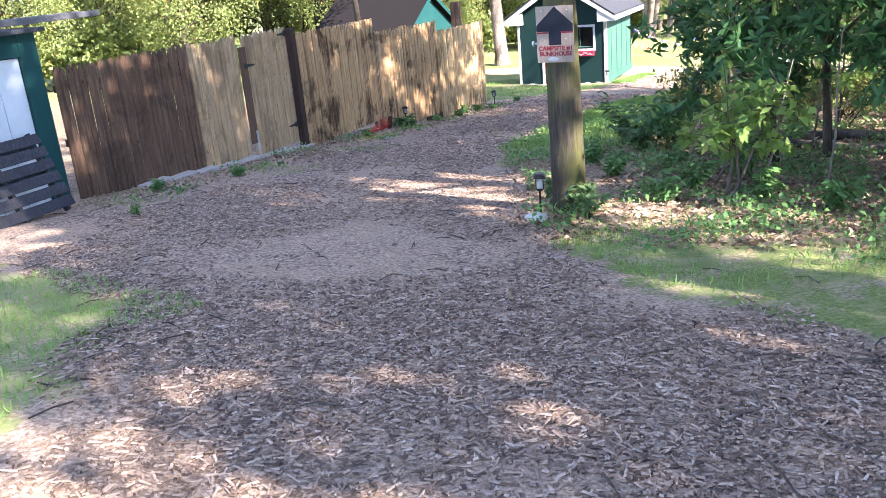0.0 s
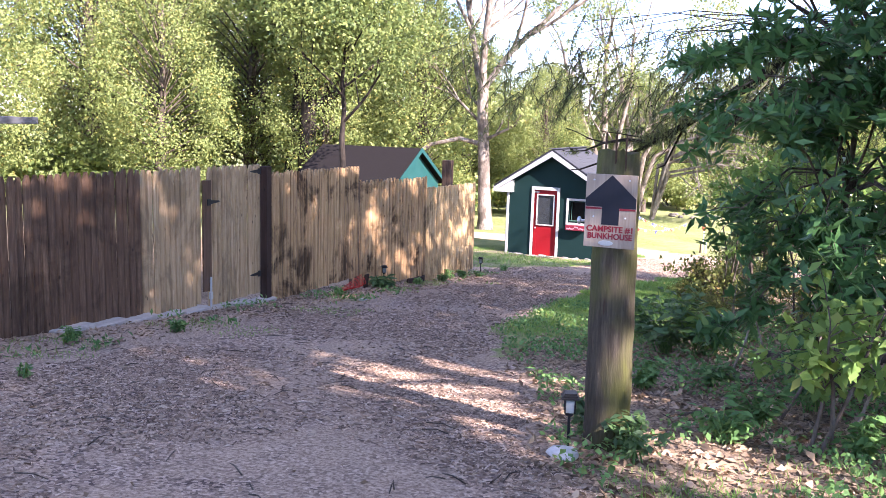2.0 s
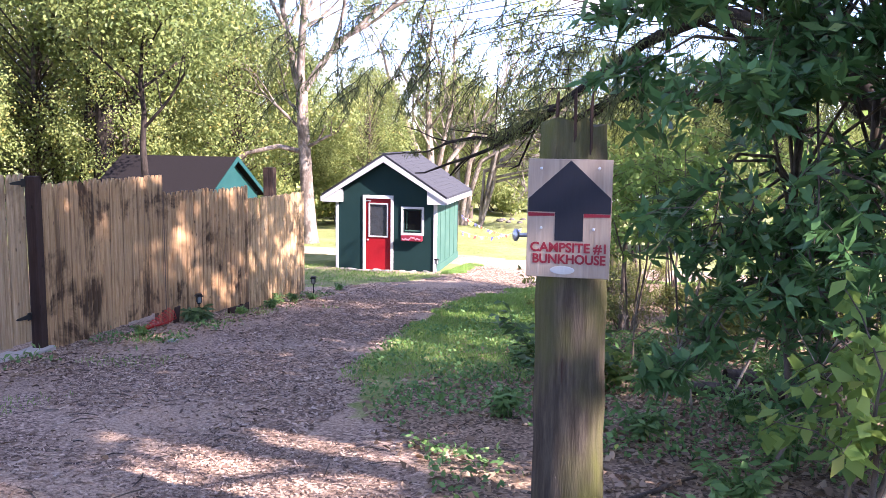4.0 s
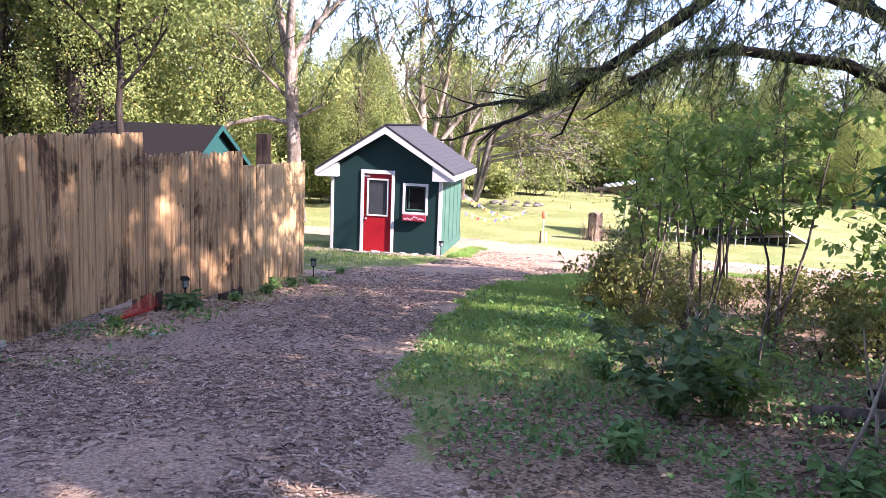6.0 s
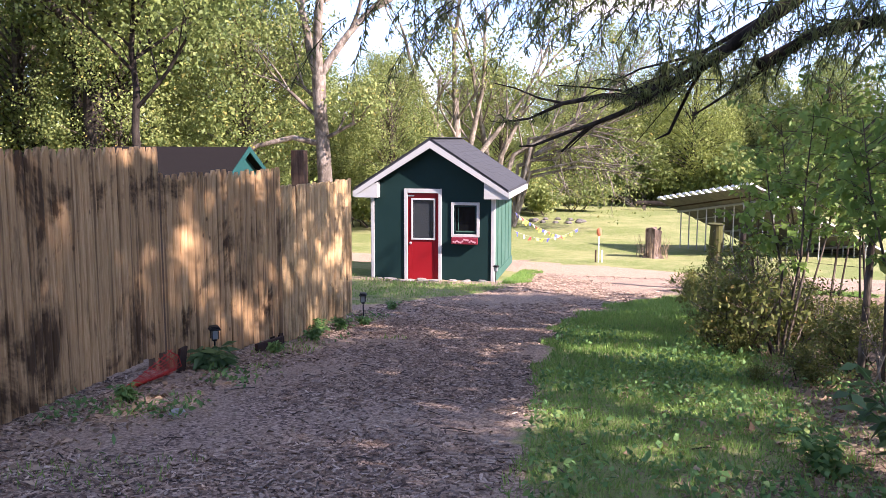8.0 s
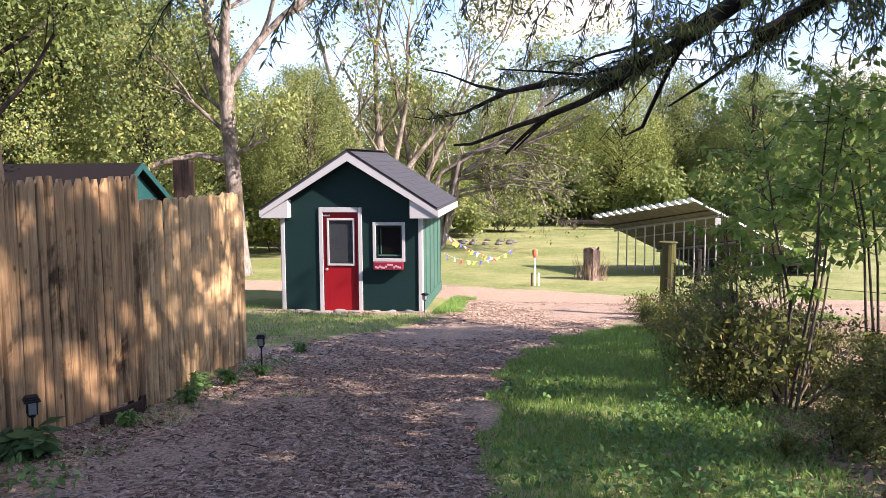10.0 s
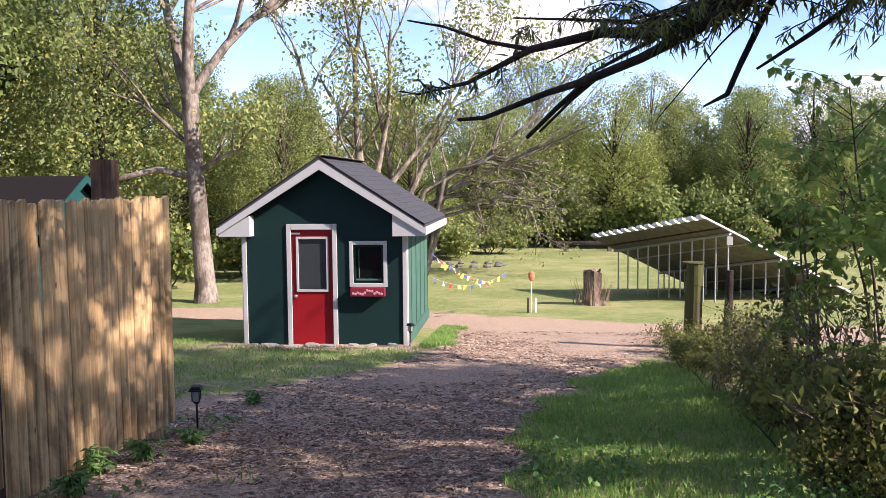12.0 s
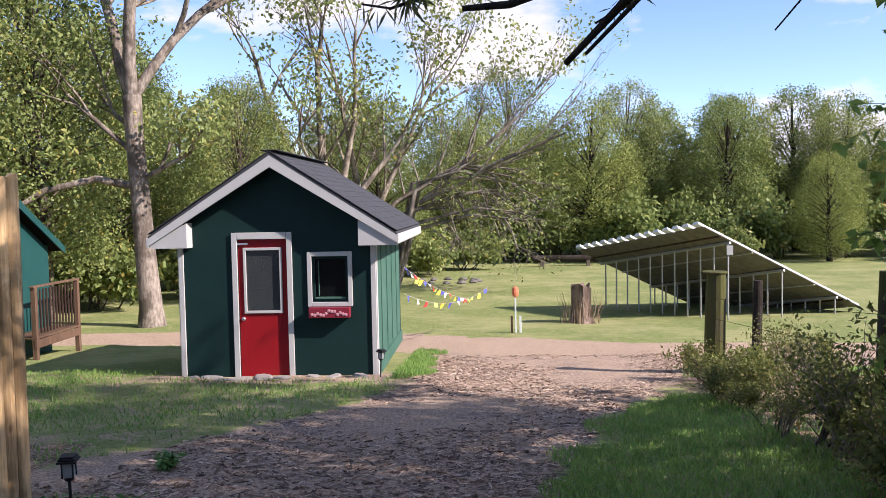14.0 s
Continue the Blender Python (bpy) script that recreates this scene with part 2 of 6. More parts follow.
M_LEAF_WEED = leaf_material("weed_leaves", (0.06, 0.085, 0.024), (0.125, 0.155, 0.04), (0.215, 0.235, 0.07), (0.34, 0.2, 0.07), 0.14, 0.36, 0.55)
M_LEAF_BUSH = leaf_material("glossy_bush_leaves", (0.016, 0.055, 0.02), (0.042, 0.125, 0.042), (0.1, 0.22, 0.075), (0.24, 0.33, 0.09), 0.05, 0.28, 0.28)
M_LEAF_FRESH = leaf_material("fresh_leaves", (0.07, 0.15, 0.035), (0.145, 0.26, 0.06), (0.27, 0.39, 0.1), (0.36, 0.32, 0.08), 0.06, 0.45)
M_ORANGE = plain_material("orange_plastic", (0.62, 0.2, 0.1), 0.6)

# ---- ground shape ----
MULCH = [(7, -9), (7, 3.0), (1.1, 3.9), (-0.15, 4.4), (-1.65, 6.3), (-2.5, 8.7), (-3.3, 10.0), (-3.9, 11.5), (-4.1, 13.0), (-4.2, 16.1),
         (-4.2, 20.2), (-3.2, 23.4), (-1.9, 26.3), (2, 27.4), (9, 28), (9, 31.2), (-1.35, 31.8), (-6.4, 34.0), (-14, 35.0), (-22, 35.2),
         (-22, 33.0), (-13, 33.0), (-7, 32.2), (-5.7, 30.5), (-5.5, 27.3), (-6.2, 24.1), (-7.5, 21.8), (-8.6, 20.5), (-8.6, 4.8), (-6.0, 4.2),
         (-3.2, 3.2), (-2.4, 1.6), (-2.2, -1.0), (-4, -9)]


def ground_z(x, y):
    """Height of the ground: falls along the path, then levels out to the meadow."""
    xx, yy = max(-14.0, min(4.0, x)), max(-6.0, min(28.0, y))
    z = 0.60383 + 0.03243 * xx - 0.11107 * yy - 0.00125 * xx * yy + 0.00039 * yy * yy
    if y > 28:
        z += (-3.0 - z) * (1 - math.exp(-(y - 28) / 8.0))
    return z


def edge_distance(x, y, poly):
    """Distance to a polygon's edge, positive inside."""
    inside, best = False, 1e9
    for k in range(len(poly)):
        (ax, ay), (bx, by) = poly[k - 1], poly[k]
        if (ay > y) != (by > y) and x < (bx - ax) * (y - ay) / (by - ay) + ax:
            inside = not inside
        dx, dy = bx - ax, by - ay
        t = max(0.0, min(1.0, ((x - ax) * dx + (y - ay) * dy) / (dx * dx + dy * dy)))
        best = min(best, math.hypot(x - ax - t * dx, y - ay - t * dy))
    return best if inside else -best


def wavy(x, y):
    return noise.noise((x * 0.9, y * 0.9, 3.0)) * 0.03 + noise.noise((x * 3.1, y * 3.1, 8.0)) * 0.012


def surface(x, y):
    return ground_z(x, y) + wavy(x, y)


def mesh_of(name, verts, faces, material, smooth=False):
    me = bpy.data.meshes.new(name)
    me.from_pydata([tuple(v) for v in verts], [], [tuple(f) for f in faces])
    if material:
        me.materials.append(material)
    if smooth:
        me.polygons.foreach_set("use_smooth", [True] * len(me.polygons))
    me.update()
    return me


def steps(lo, hi, fine_lo, fine_hi, fine):
    """Grid lines, fine in the middle and widening outwards."""
    out = list(np.arange(fine_lo, fine_hi + 1e-6, fine))
    d, v = fine, fine_lo
    while v > lo:
        d *= 1.28
        v -= d
        out.insert(0, max(v, lo))
    d, v = fine, fine_hi
    while v < hi:
        d *= 1.28
        v += d
        out.append(min(v, hi))
    return out


def build_ground():
    xs, ys = steps(-900, 900, -12, 5, 0.17), steps(-900, 1400, -4, 33, 0.17)
    verts, mulch, litter, dirt = [], [], [], []
    for y in ys:
        for x in xs:
            verts.append((x, y, surface(x, y) if abs(x) < 60 and -40 < y < 90 else ground_z(x, y)))
            near = -30 < x < 14 and -12 < y < 40
            d = edge_distance(x, y, MULCH) if near else -9
            mulch.append(max(0.0, min(1.0, 0.5 + d / 0.8)))
            lit = 0.0
            if x > -3.2 and y < 27:
                start = -4.0 + 1.9 * max(0.0, min(1.0, (y - 10.5) / 3.0))
                lit = max(0.0, min(0.85, 0.5 + (x - start) / 1.6)) * max(0, min(1, (y - 5.0 - 0.35 * max(0.0, x)) / 1.2))
            if x < -8.2 and y < 22:
                lit = 0.9
            litter.append(lit)
            a = max(0.0, 1 - math.hypot((x + 7.0) / 1.4, (y - 10.0) / 4.0))
            b = max(0.0, min(1.0, (y - 29.0) / 2.5)) * 0.9 if d > -0.4 else 0.0
            patch = 0.0
            if y < 8 or (x < -5.3 and 20 < y < 27.5):
                patch = 0.42
            if -9.9 < x < -5.7 and 26.1 < y < 27.1:
                patch = 0.62
            dirt.append(max(0.5 * min(1, a * 1.6), b, patch))
    n = len(xs)
    faces = [(j * n + i, j * n + i + 1, (j + 1) * n + i + 1, (j + 1) * n + i) for j in range(len(ys) - 1) for i in range(n - 1)]
    me = mesh_of("ground", verts, faces, M_GROUND, True)
    for name, values in (("mulch", mulch), ("litter", litter), ("dirt", dirt)):
        me.attributes.new(name, "FLOAT", "POINT").data.foreach_set("value", values)
    tagged(new("ground", me), "sloping yard with a wood-chip path between lawn and leaf litter", "ground", kind="structure")


build_ground()


# ---- building blocks ----
def thing(name, m, label, category, group="", kind=""):
    ob = new(name)
    ob.empty_display_size = 0.1
    ob.matrix_basis = m
    return tagged(ob, label, category, group, kind)


def add_box(bm, size, place, turn=None, bevel=0.004):
    """One box with slightly broken edges, added to a bmesh."""
    m = Matrix.Translation(place) @ (turn or Matrix()) @ Matrix.Diagonal((*size, 1))
    got = bmesh.ops.create_cube(bm, size=1.0, matrix=m)
    if bevel:
        es = list({e for v in got["verts"] for e in v.link_edges})
        bmesh.ops.bevel(bm, geom=es, offset=bevel, segments=1, affect="EDGES")


def add_prism(bm, outline, depth, place=Matrix(), bevel=0.0):
    """An outline in x and z, thickened along y and set at a pose."""
    a = [bm.verts.new(place @ Vector((x, 0, z))) for x, z in outline]
    b = [bm.verts.new(place @ Vector((x, depth, z))) for x, z in outline]
    bm.faces.new(a)
    bm.faces.new(b[::-1])
    for k in range(len(a)):
        bm.faces.new((a[k - 1], b[k - 1], b[k], a[k]))
    bmesh.ops.recalc_face_normals(bm, faces=bm.faces[:])


def add_round(bm, radii, heights, sides=16, place=Matrix(), wobble=0.0, seed=0):
    """A turned body: rings of the given radii at the given heights."""
    rng, rings = random.Random(seed), []
    off = [1 + wobble * rng.uniform(-1, 1) for _ in range(sides)]
    for r, h in zip(radii, heights):
        rings.append([bm.verts.new(place @ Vector((r * off[k] * math.cos(2 * math.pi * k / sides), r * off[k] * math.sin(2 * math.pi * k / sides), h))) for k in range(sides)])
    for p, q in zip(rings, rings[1:]):
        for k in range(sides):
            bm.faces.new((p[k - 1], p[k], q[k], q[k - 1]))
    bm.faces.new(rings[0][::-1])
    bm.faces.new(rings[-1])


def part(name, bm, material, parent, label="", smooth=False):
    me = bpy.data.meshes.new(name)
    bm.to_mesh(me)
    bm.free()
    me.materials.append(material)
    if smooth:
        me.polygons.foreach_set("use_smooth", [True] * len(me.polygons))
    ob = new(name, me)
    ob.parent = parent
    return tagged(ob, label)


def box_part(name, size, place, material, parent, label="", turn=None, bevel=0.004):
    bm = bmesh.new()
    add_box(bm, size, place, turn, bevel)
    return part(name, bm, material, parent, label)


class Soup:
    """Vertices and faces gathered for one large mesh."""

    def __init__(self):
        self.v, self.f, self.n = [], [], 0

    def add(self, verts, faces):
        self.v.append(np.asarray(verts, float).reshape(-1, 3))
        self.f.append(np.asarray(faces, int) + self.n)
        self.n += len(self.v[-1])

    def tube(self, pts, radii, sides=6):
        pts = [Vector(p) for p in pts]
        rings, u = [], None
        for k, p in enumerate(pts):
            d = (pts[min(k + 1, len(pts) - 1)] - pts[max(k - 1, 0)]).normalized()
            u = (u - d * u.dot(d)).normalized() if u else d.orthogonal().normalized()
            w = d.cross(u)
            rings.append([p + (u * math.cos(2 * math.pi * s / sides) + w * math.sin(2 * math.pi * s / sides)) * radii[k] for s in range(sides)])
        faces = [(k * sides + s, k * sides + (s + 1) % sides, (k + 1) * sides + (s + 1) % sides, (k + 1) * sides + s) for k in range(len(pts) - 1) for s in range(sides)]
        self.add([v for r in rings for v in r], faces)

    def leaves(self, places, ways, ups, length, width, bend=0.15):
        """Folded leaves: each grows from its place along its way."""
        p, d, n = (np.asarray(a, float) for a in (places, ways, ups))
        d = d / np.linalg.norm(d, axis=1, keepdims=True)
        s = np.cross(d, n)
        s = s / np.maximum(np.linalg.norm(s, axis=1, keepdims=True), 1e-6)
        n = np.cross(s, d)
        length, width = (np.broadcast_to(np.asarray(a, float), (len(p),))[:, None] for a in (length, width))
        mid = p + d * length * 0.45
        v = np.stack([p, mid + s * width * 0.5 + n * width * bend, p + d * length - n * length * bend * 0.6, mid - s * width * 0.5 + n * width * bend], 1)
        k = np.arange(len(p))[:, None] * 4
        self.add(v.reshape(-1, 3), np.concatenate([k, k + 1, k + 2, k + 3], 1))

    def mesh(self, name, material, smooth=False):
        v, f = np.concatenate(self.v), np.concatenate(self.f)
        me = bpy.data.meshes.new(name)
        me.vertices.add(len(v))
        me.vertices.foreach_set("co", v.ravel())
        me.loops.add(f.size)
        me.loops.foreach_set("vertex_index", f.ravel())
        me.polygons.add(len(f))
        me.polygons.foreach_set("loop_start", np.arange(len(f)) * f.shape[1])
        me.update(calc_edges=True)
        me.materials.append(material)
        if smooth:
            me.polygons.foreach_set("use_smooth", [True] * len(f))
        return me


def soup_part(name, soup, material, parent, label="", smooth=False):
    ob = new(name, soup.mesh(name, material, smooth))
    ob.parent = parent
    return tagged(ob, label)


def dirs(rng, n, lift=0.0):
    d = rng.normal(size=(n, 3))
    d[:, 2] += lift
    return d / np.linalg.norm(d, axis=1, keepdims=True)


# ---- fence ----
PICKET = {}


def picket_mesh(height, material, kind):
    kind = 2 if material.name.startswith("greyed") else kind
    key = (round(height, 2), material.name, kind)
    if key not in PICKET:
        w, tip = 0.0492, 0.105 if kind < 2 else 0.03
        bm = bmesh.new()
        across = (-1.0, -0.72, -0.25, 0.25, 0.72, 1.0)
        front = (0.020, 0.007, 0.0, 0.0, 0.007, 0.020)
        fall = (tip, tip * 0.7, tip * 0.2, tip * 0.2, tip * 0.7, tip)
        foot = [bm.verts.new((u * w, f, 0)) for u, f in zip(across, front)]
        head = [bm.verts.new((u * w, f, height - d)) for u, f, d in zip(across, front, fall)]
        foot_back = [bm.verts.new((u * w, 0.034, 0)) for u in across]
        head_back = [bm.verts.new((u * w, 0.034, height - d)) for u, d in zip(across, fall)]
        for k in range(5):
            for p, q in ((foot, head), (head, head_back), (head_back, foot_back), (foot_back, foot)):
                bm.faces.new((p[k], p[k + 1], q[k + 1], q[k]))
        for k in (0, 5):
            bm.faces.new((foot[k], head[k], head_back[k], foot_back[k]))
        bmesh.ops.recalc_face_normals(bm, faces=bm.faces[:])
        me = bpy.data.meshes.new("picket")
        bm.to_mesh(me)
        bm.free()
        me.materials.append(material)
        PICKET[key] = me
    return PICKET[key]


def fence_panel(a, b, bottom, top, material, label, name="fence_panel", category="", group="", rails=True):
    """A level panel of pointed pickets from a to b, seen from its boarded side."""
    a, b = Vector((*a, 0)), Vector((*b, 0))
    run = b - a
    turn = math.degrees(math.atan2(run.y, run.x))
    root = thing(name, pose(a.x, a.y, bottom, 0, 0, turn), label, category, group)
    if not category:
        root.parent = FENCE_ROOT
    rng = random.Random(int(a.y * 100))
    count = round(run.length / 0.101)
    pitch = run.length / count
    for k in range(count):
        drop = rng.uniform(-0.012, 0.012)
        ob = new("picket", picket_mesh(top - bottom + rng.choice((0, 0.01, -0.01)), material, 0))
        ob.parent = root
        ob.matrix_basis = pose((k + 0.5) * pitch, rng.uniform(-0.008, 0.008), drop, rng.uniform(-0.3, 0.3), rng.uniform(-0.1, 0.1), rng.uniform(-1.5, 1.5))
    if rails:
        for h in (0.25, (top - bottom) * 0.52, top - bottom - 0.28):
            box_part("rail", (run.length - 0.02, 0.04, 0.085), (run.length / 2, 0.062, h), M_POST_DARK, root, "dark stained rail")
    return root


def square_post(name, x, y, bottom, top, w, material, label, category="post", turn=0):
    root = thing(name, pose(x, y, bottom, 0, 0, turn), label, category)
    bm = bmesh.new()
    add_box(bm, (w, w, top - bottom), (0, 0, (top - bottom) / 2), None, 0.008)
    part("shaft", bm, material, root)
    return root


FENCE_ROOT = thing("picket_fence", Matrix(), "stepped wooden picket fence running down beside the path", "fence")
FENCE = dict(dark_end=(-7.94, 9.47), gate=(-7.92, 12.05), one=(-7.86, 14.9), two=(-7.46, 17.0), end=(-7.27, 19.2))
fence_panel((-7.96, 7.05), FENCE["dark_end"], -0.66, 1.34, M_FENCE_DARK, "dark brown stained picket fence panel with pointed tops")
fence_panel((-7.90, 12.12), FENCE["one"], -0.86, 1.19, M_FENCE_WORN, "weathered tan picket fence panel with dark water stains")
fence_panel((-7.90, 14.8), FENCE["two"], -1.12, 0.92, M_FENCE_WORN, "weathered picket fence panel stepping down the slope")
fence_panel((-7.51, 16.9), FENCE["end"], -1.30, 0.67, M_FENCE_GREY, "pale greyed picket fence panel at the end of the run")
gate_near = fence_panel((-7.94, 9.49), (-7.93, 10.60), -0.60, 1.33, M_FENCE_TAN, "pale tan boarded gate leaf in the fence, closed", "fence_gate", "gate", "double gate leaves")
gate_far = fence_panel((-7.93, 10.74), (-7.92, 11.95), -0.66, 1.32, M_FENCE_TAN, "pale tan boarded gate leaf hung on a dark post, closed", "fence_gate", "gate", "double gate leaves")
box_part("edge_board", (0.17, 0.03, 1.55), (1.185, -0.02, 0.95), M_TRIM_BROWN, gate_near, "red-brown cover board")
box_part("drop_bolt", (0.025, 0.025, 0.42), (1.235, -0.045, 0.16), M_WHITE, gate_near, "white drop bolt")
box_part("drop_bolt_foot", (0.05, 0.04, 0.10), (1.225, -0.05, 0.11), M_WHITE, gate_near, "white bolt keeper")


def strap_hinge(parent, place, flip=1):
    bm = bmesh.new()
    add_prism(bm, [(0, -0.045), (0.07 * flip, -0.045), (0.07 * flip, -0.028), (0.24 * flip, -0.012), (0.27 * flip, 0), (0.24 * flip, 0.012), (0.07 * flip, 0.028), (0.07 * flip, 0.045), (0, 0.045)], -0.008, pose(*place))
    part("hinge", bm, M_BLACK, parent, "black strap hinge")


strap_hinge(gate_far, (1.20, -0.004, 1.86), -1)
strap_hinge(gate_far, (1.20, -0.004, 0.30), -1)
strap_hinge(gate_near, (1.18, -0.036, 1.42), 1)
square_post("gate_post", -7.90, 12.05, -0.86, 1.27, 0.13, M_POST_DARK, "dark brown stained square gate post", "post")
square_post("fence_post", -7.56, 16.99, -1.45, 0.6, 0.13, M_POST_DARK, "dark wooden post under the fence panel", "post")
square_post("fence_post", -7.42, 19.08, -1.75, 0.3, 0.12, M_FENCE_GREY, "greyed wooden post at the fence's end", "post")
square_post("fence_post", -7.95, 14.9, -1.2, 0.88, 0.15, M_TRIM_BROWN, "red-brown wooden post behind the fence", "post")
square_post("tall_post", -8.75, 21.0, -1.9, 1.05, 0.22, M_FENCE_DARK, "tall thick brown post standing behind the fence", "post")

# concrete footing along the gates
bm = bmesh.new()
for k in range(8):
    y0 = 8.0 + k * 0.52
    add_box(bm, (0.26, 0.525, 0.16), (-7.90, y0 + 0.26, surface(-7.8, y0 + 0.26) - 0.035), None, 0.012)
tagged(part("concrete_sill", bm, M_CONCRETE, None), "rough grey concrete sill under the gates", "sill")


# ---- bunkhouse ----
def shed():
    x0, x1, y0, y1, zb, ze, zr = -9.22, -6.27, 27.0, 30.5, -2.16, 0.20, 1.15
    xm = (x0 + x1) / 2
    root = thing("bunkhouse", pose(xm, y0, zb), "small dark green bunkhouse with white trim and shingle roof", "shed")
    w, h, d = (x1 - x0) / 2, ze - zb, y1 - y0
    rise = zr - ze
    # door and window holes in the front
    dl, dr, dt = -8.34 - xm, -7.59 - xm, -0.03 - zb
    wl_, wr, wb, wt = -7.22 - xm, -6.67 - xm, -0.99 - zb, -0.30 - zb
    bm = bmesh.new()
    th = 0.09
    for a, b, lo, hi in ((-w, dl, 0, h), (dl, dr, dt, h), (dr, wl_, 0, h), (wl_, wr, 0, wb), (wl_, wr, wt, h), (wr, w, 0, h)):
        box_part("wall_panel", (b - a, th, hi - lo), ((a + b) / 2, th / 2, (lo + hi) / 2), M_GREEN, root, bevel=0)
    add_prism(bm, [(-w, h), (w, h), (0, h + rise)], th)
    part("gable_panel", bm, M_GREEN, root)
    bm = bmesh.new()
    add_box(bm, (2 * w, th, h), (0, d - th / 2, h / 2), None, 0)
    add_prism(bm, [(-w, h), (w, h), (0, h + rise)], th, pose(0, d - th, 0))
    part("back_wall", bm, M_GREEN, root)
    # right side takes the lighter green, its sunlight partly painted in
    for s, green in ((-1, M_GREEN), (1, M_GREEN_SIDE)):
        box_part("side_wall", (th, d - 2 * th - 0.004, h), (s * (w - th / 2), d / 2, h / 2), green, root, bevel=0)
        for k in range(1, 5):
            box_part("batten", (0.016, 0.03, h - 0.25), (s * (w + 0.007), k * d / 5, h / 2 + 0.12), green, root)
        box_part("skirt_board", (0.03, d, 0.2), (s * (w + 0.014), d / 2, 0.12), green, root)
        box_part("corner_trim", (0.075, 0.03, h - 0.02), (s * (w - 0.02), -0.014, h / 2 + 0.02), M_WHITE, root)
        box_part("corner_trim", (0.03, 0.09, h - 0.02), (s * (w + 0.018), 0.032, h / 2 + 0.02), M_WHITE, root)
    box_part("floor", (2 * w - 0.2, d - 0.2, 0.06), (0, d / 2, 0.05), M_TRIM_BROWN, root)
    # inner dark wall seen through the window
    box_part("inner_partition", (2 * w - 0.22, 0.04, h), (0, d * 0.6, h / 2 + 0.1), M_POST_DARK, root)
    # door
    door = thing("door", pose((dl + dr) / 2, 0, 0), "red panel door with a glazed upper half, closed", "")
    door.parent = root
    dw, dh = dr - dl, dt
    bm = bmesh.new()
    gl, gb, gt = dw * 0.365, dh - 1.10, dh - 0.15
    for a, b, lo, hi in ((-dw / 2, -gl, 0.04, dh), (gl, dw / 2, 0.04, dh), (-gl, gl, 0.04, gb), (-gl, gl, gt, dh)):
        add_box(bm, (b - a, 0.045, hi - lo), ((a + b) / 2, 0.05, (lo + hi) / 2), None, 0.003)
    part("leaf", bm, M_RED, door, "red painted door leaf")
    bm = bmesh.new()
    for a in ((0.035, 0, gl), (-0.035, 0, -gl)):
        add_box(bm, (0.04, 0.03, gt - gb), (a[2], 0.018, (gt + gb) / 2), None, 0.004)
    for z in (gb, gt):
        add_box(bm, (2 * gl + 0.04, 0.03, 0.04), (0, 0.0175, z), None, 0.004)
    part("glazing_bead", bm, M_WHITE, door, "white glazing bead")
    box_part("pane", (2 * gl, 0.008, gt - gb), (0, 0.05, (gt + gb) / 2), M_PANE, door, "patterned dark glass", bevel=0)
    bm = bmesh.new()
    add_round(bm, [0.012, 0.028, 0.032, 0.02], [0, 0.02, 0.045, 0.06], 12, pose(-dw / 2 + 0.07, 0.03, 0.93, 90))
    part("knob", bm, M_METAL, door, "metal door knob", True)
    bm = bmesh.new()
    for s, x in ((-1, dl), (1, dr)):
        add_box(bm, (0.08, 0.035, dt + 0.1), (x + s * 0.041, -0.016, (dt + 0.1) / 2), None, 0.004)
    add_box(bm, (dr - dl - 0.004, 0.035, 0.1), ((dl + dr) / 2, -0.016, dt + 0.05), None, 0.004)
    part("door_trim", bm, M_WHITE, root, "white painted door surround")
    box_part("threshold", (dr - dl + 0.1, 0.12, 0.05), ((dl + dr) / 2, -0.03, 0.02), M_FENCE_GREY, root, "worn wooden threshold")
    box_part("closer", (0.17, 0.03, 0.03), (-dw / 2 + 0.07, 0.01, dh - 0.07), M_METAL, door, "grey metal door closer")
    # window
    win = thing("window", pose((wl_ + wr) / 2, 0, (wb + wt) / 2), "small square window with white trim", "")
    win.parent = root
    ww, wh = wr - wl_, wt - wb
    bm = bmesh.new()
    for s in (-1, 1):
        add_box(bm, (0.065, 0.035, wh + 0.13), (s * (ww / 2 + 0.03), -0.016, 0), None, 0.004)
    for s in (-1, 1):
        add_box(bm, (ww - 0.006, 0.035, 0.065), (0, -0.016, s * (wh / 2 + 0.032)), None, 0.004)
    part("window_trim", bm, M_WHITE, win)
    bm = bmesh.new()
    for s in (-1, 1):
        add_box(bm, (0.045, 0.04, wh), (s * (ww / 2 - 0.022), 0.04, 0), None, 0.003)
        add_box(bm, (ww - 0.09, 0.04, 0.045), (0, 0.04, s * (wh / 2 - 0.022)), None, 0.003)
    part("sash", bm, M_GREEN, win, "dark green sash")
    box_part("pane", (ww - 0.09, 0.006, wh - 0.09), (0, 0.045, 0), M_PANE_CLEAR, win, "dark clear glass", bevel=0)
    box_part("sill", (ww - 0.09, 0.05, 0.03), (0, 0.028, -wh / 2 + 0.06), M_GREEN_SIDE, win, "pale green inner sill")
    box_part("inner_stop", (0.015, 0.02, wh - 0.16), (-ww / 2 + 0.10, 0.032, 0.01), M_GREEN_SIDE, win, "pale green glazing strip")
    box_part("planter_box", (ww + 0.06, 0.14, 0.15), (0, -0.085, -wh / 2 - 0.145), M_PLANTER, root, "dark red floral-painted window box").location = win.location
    bm = bmesh.new()
    rng = random.Random(4)
    for k in range(13):
        x = -ww / 2 + ww * (k + 0.5) / 13
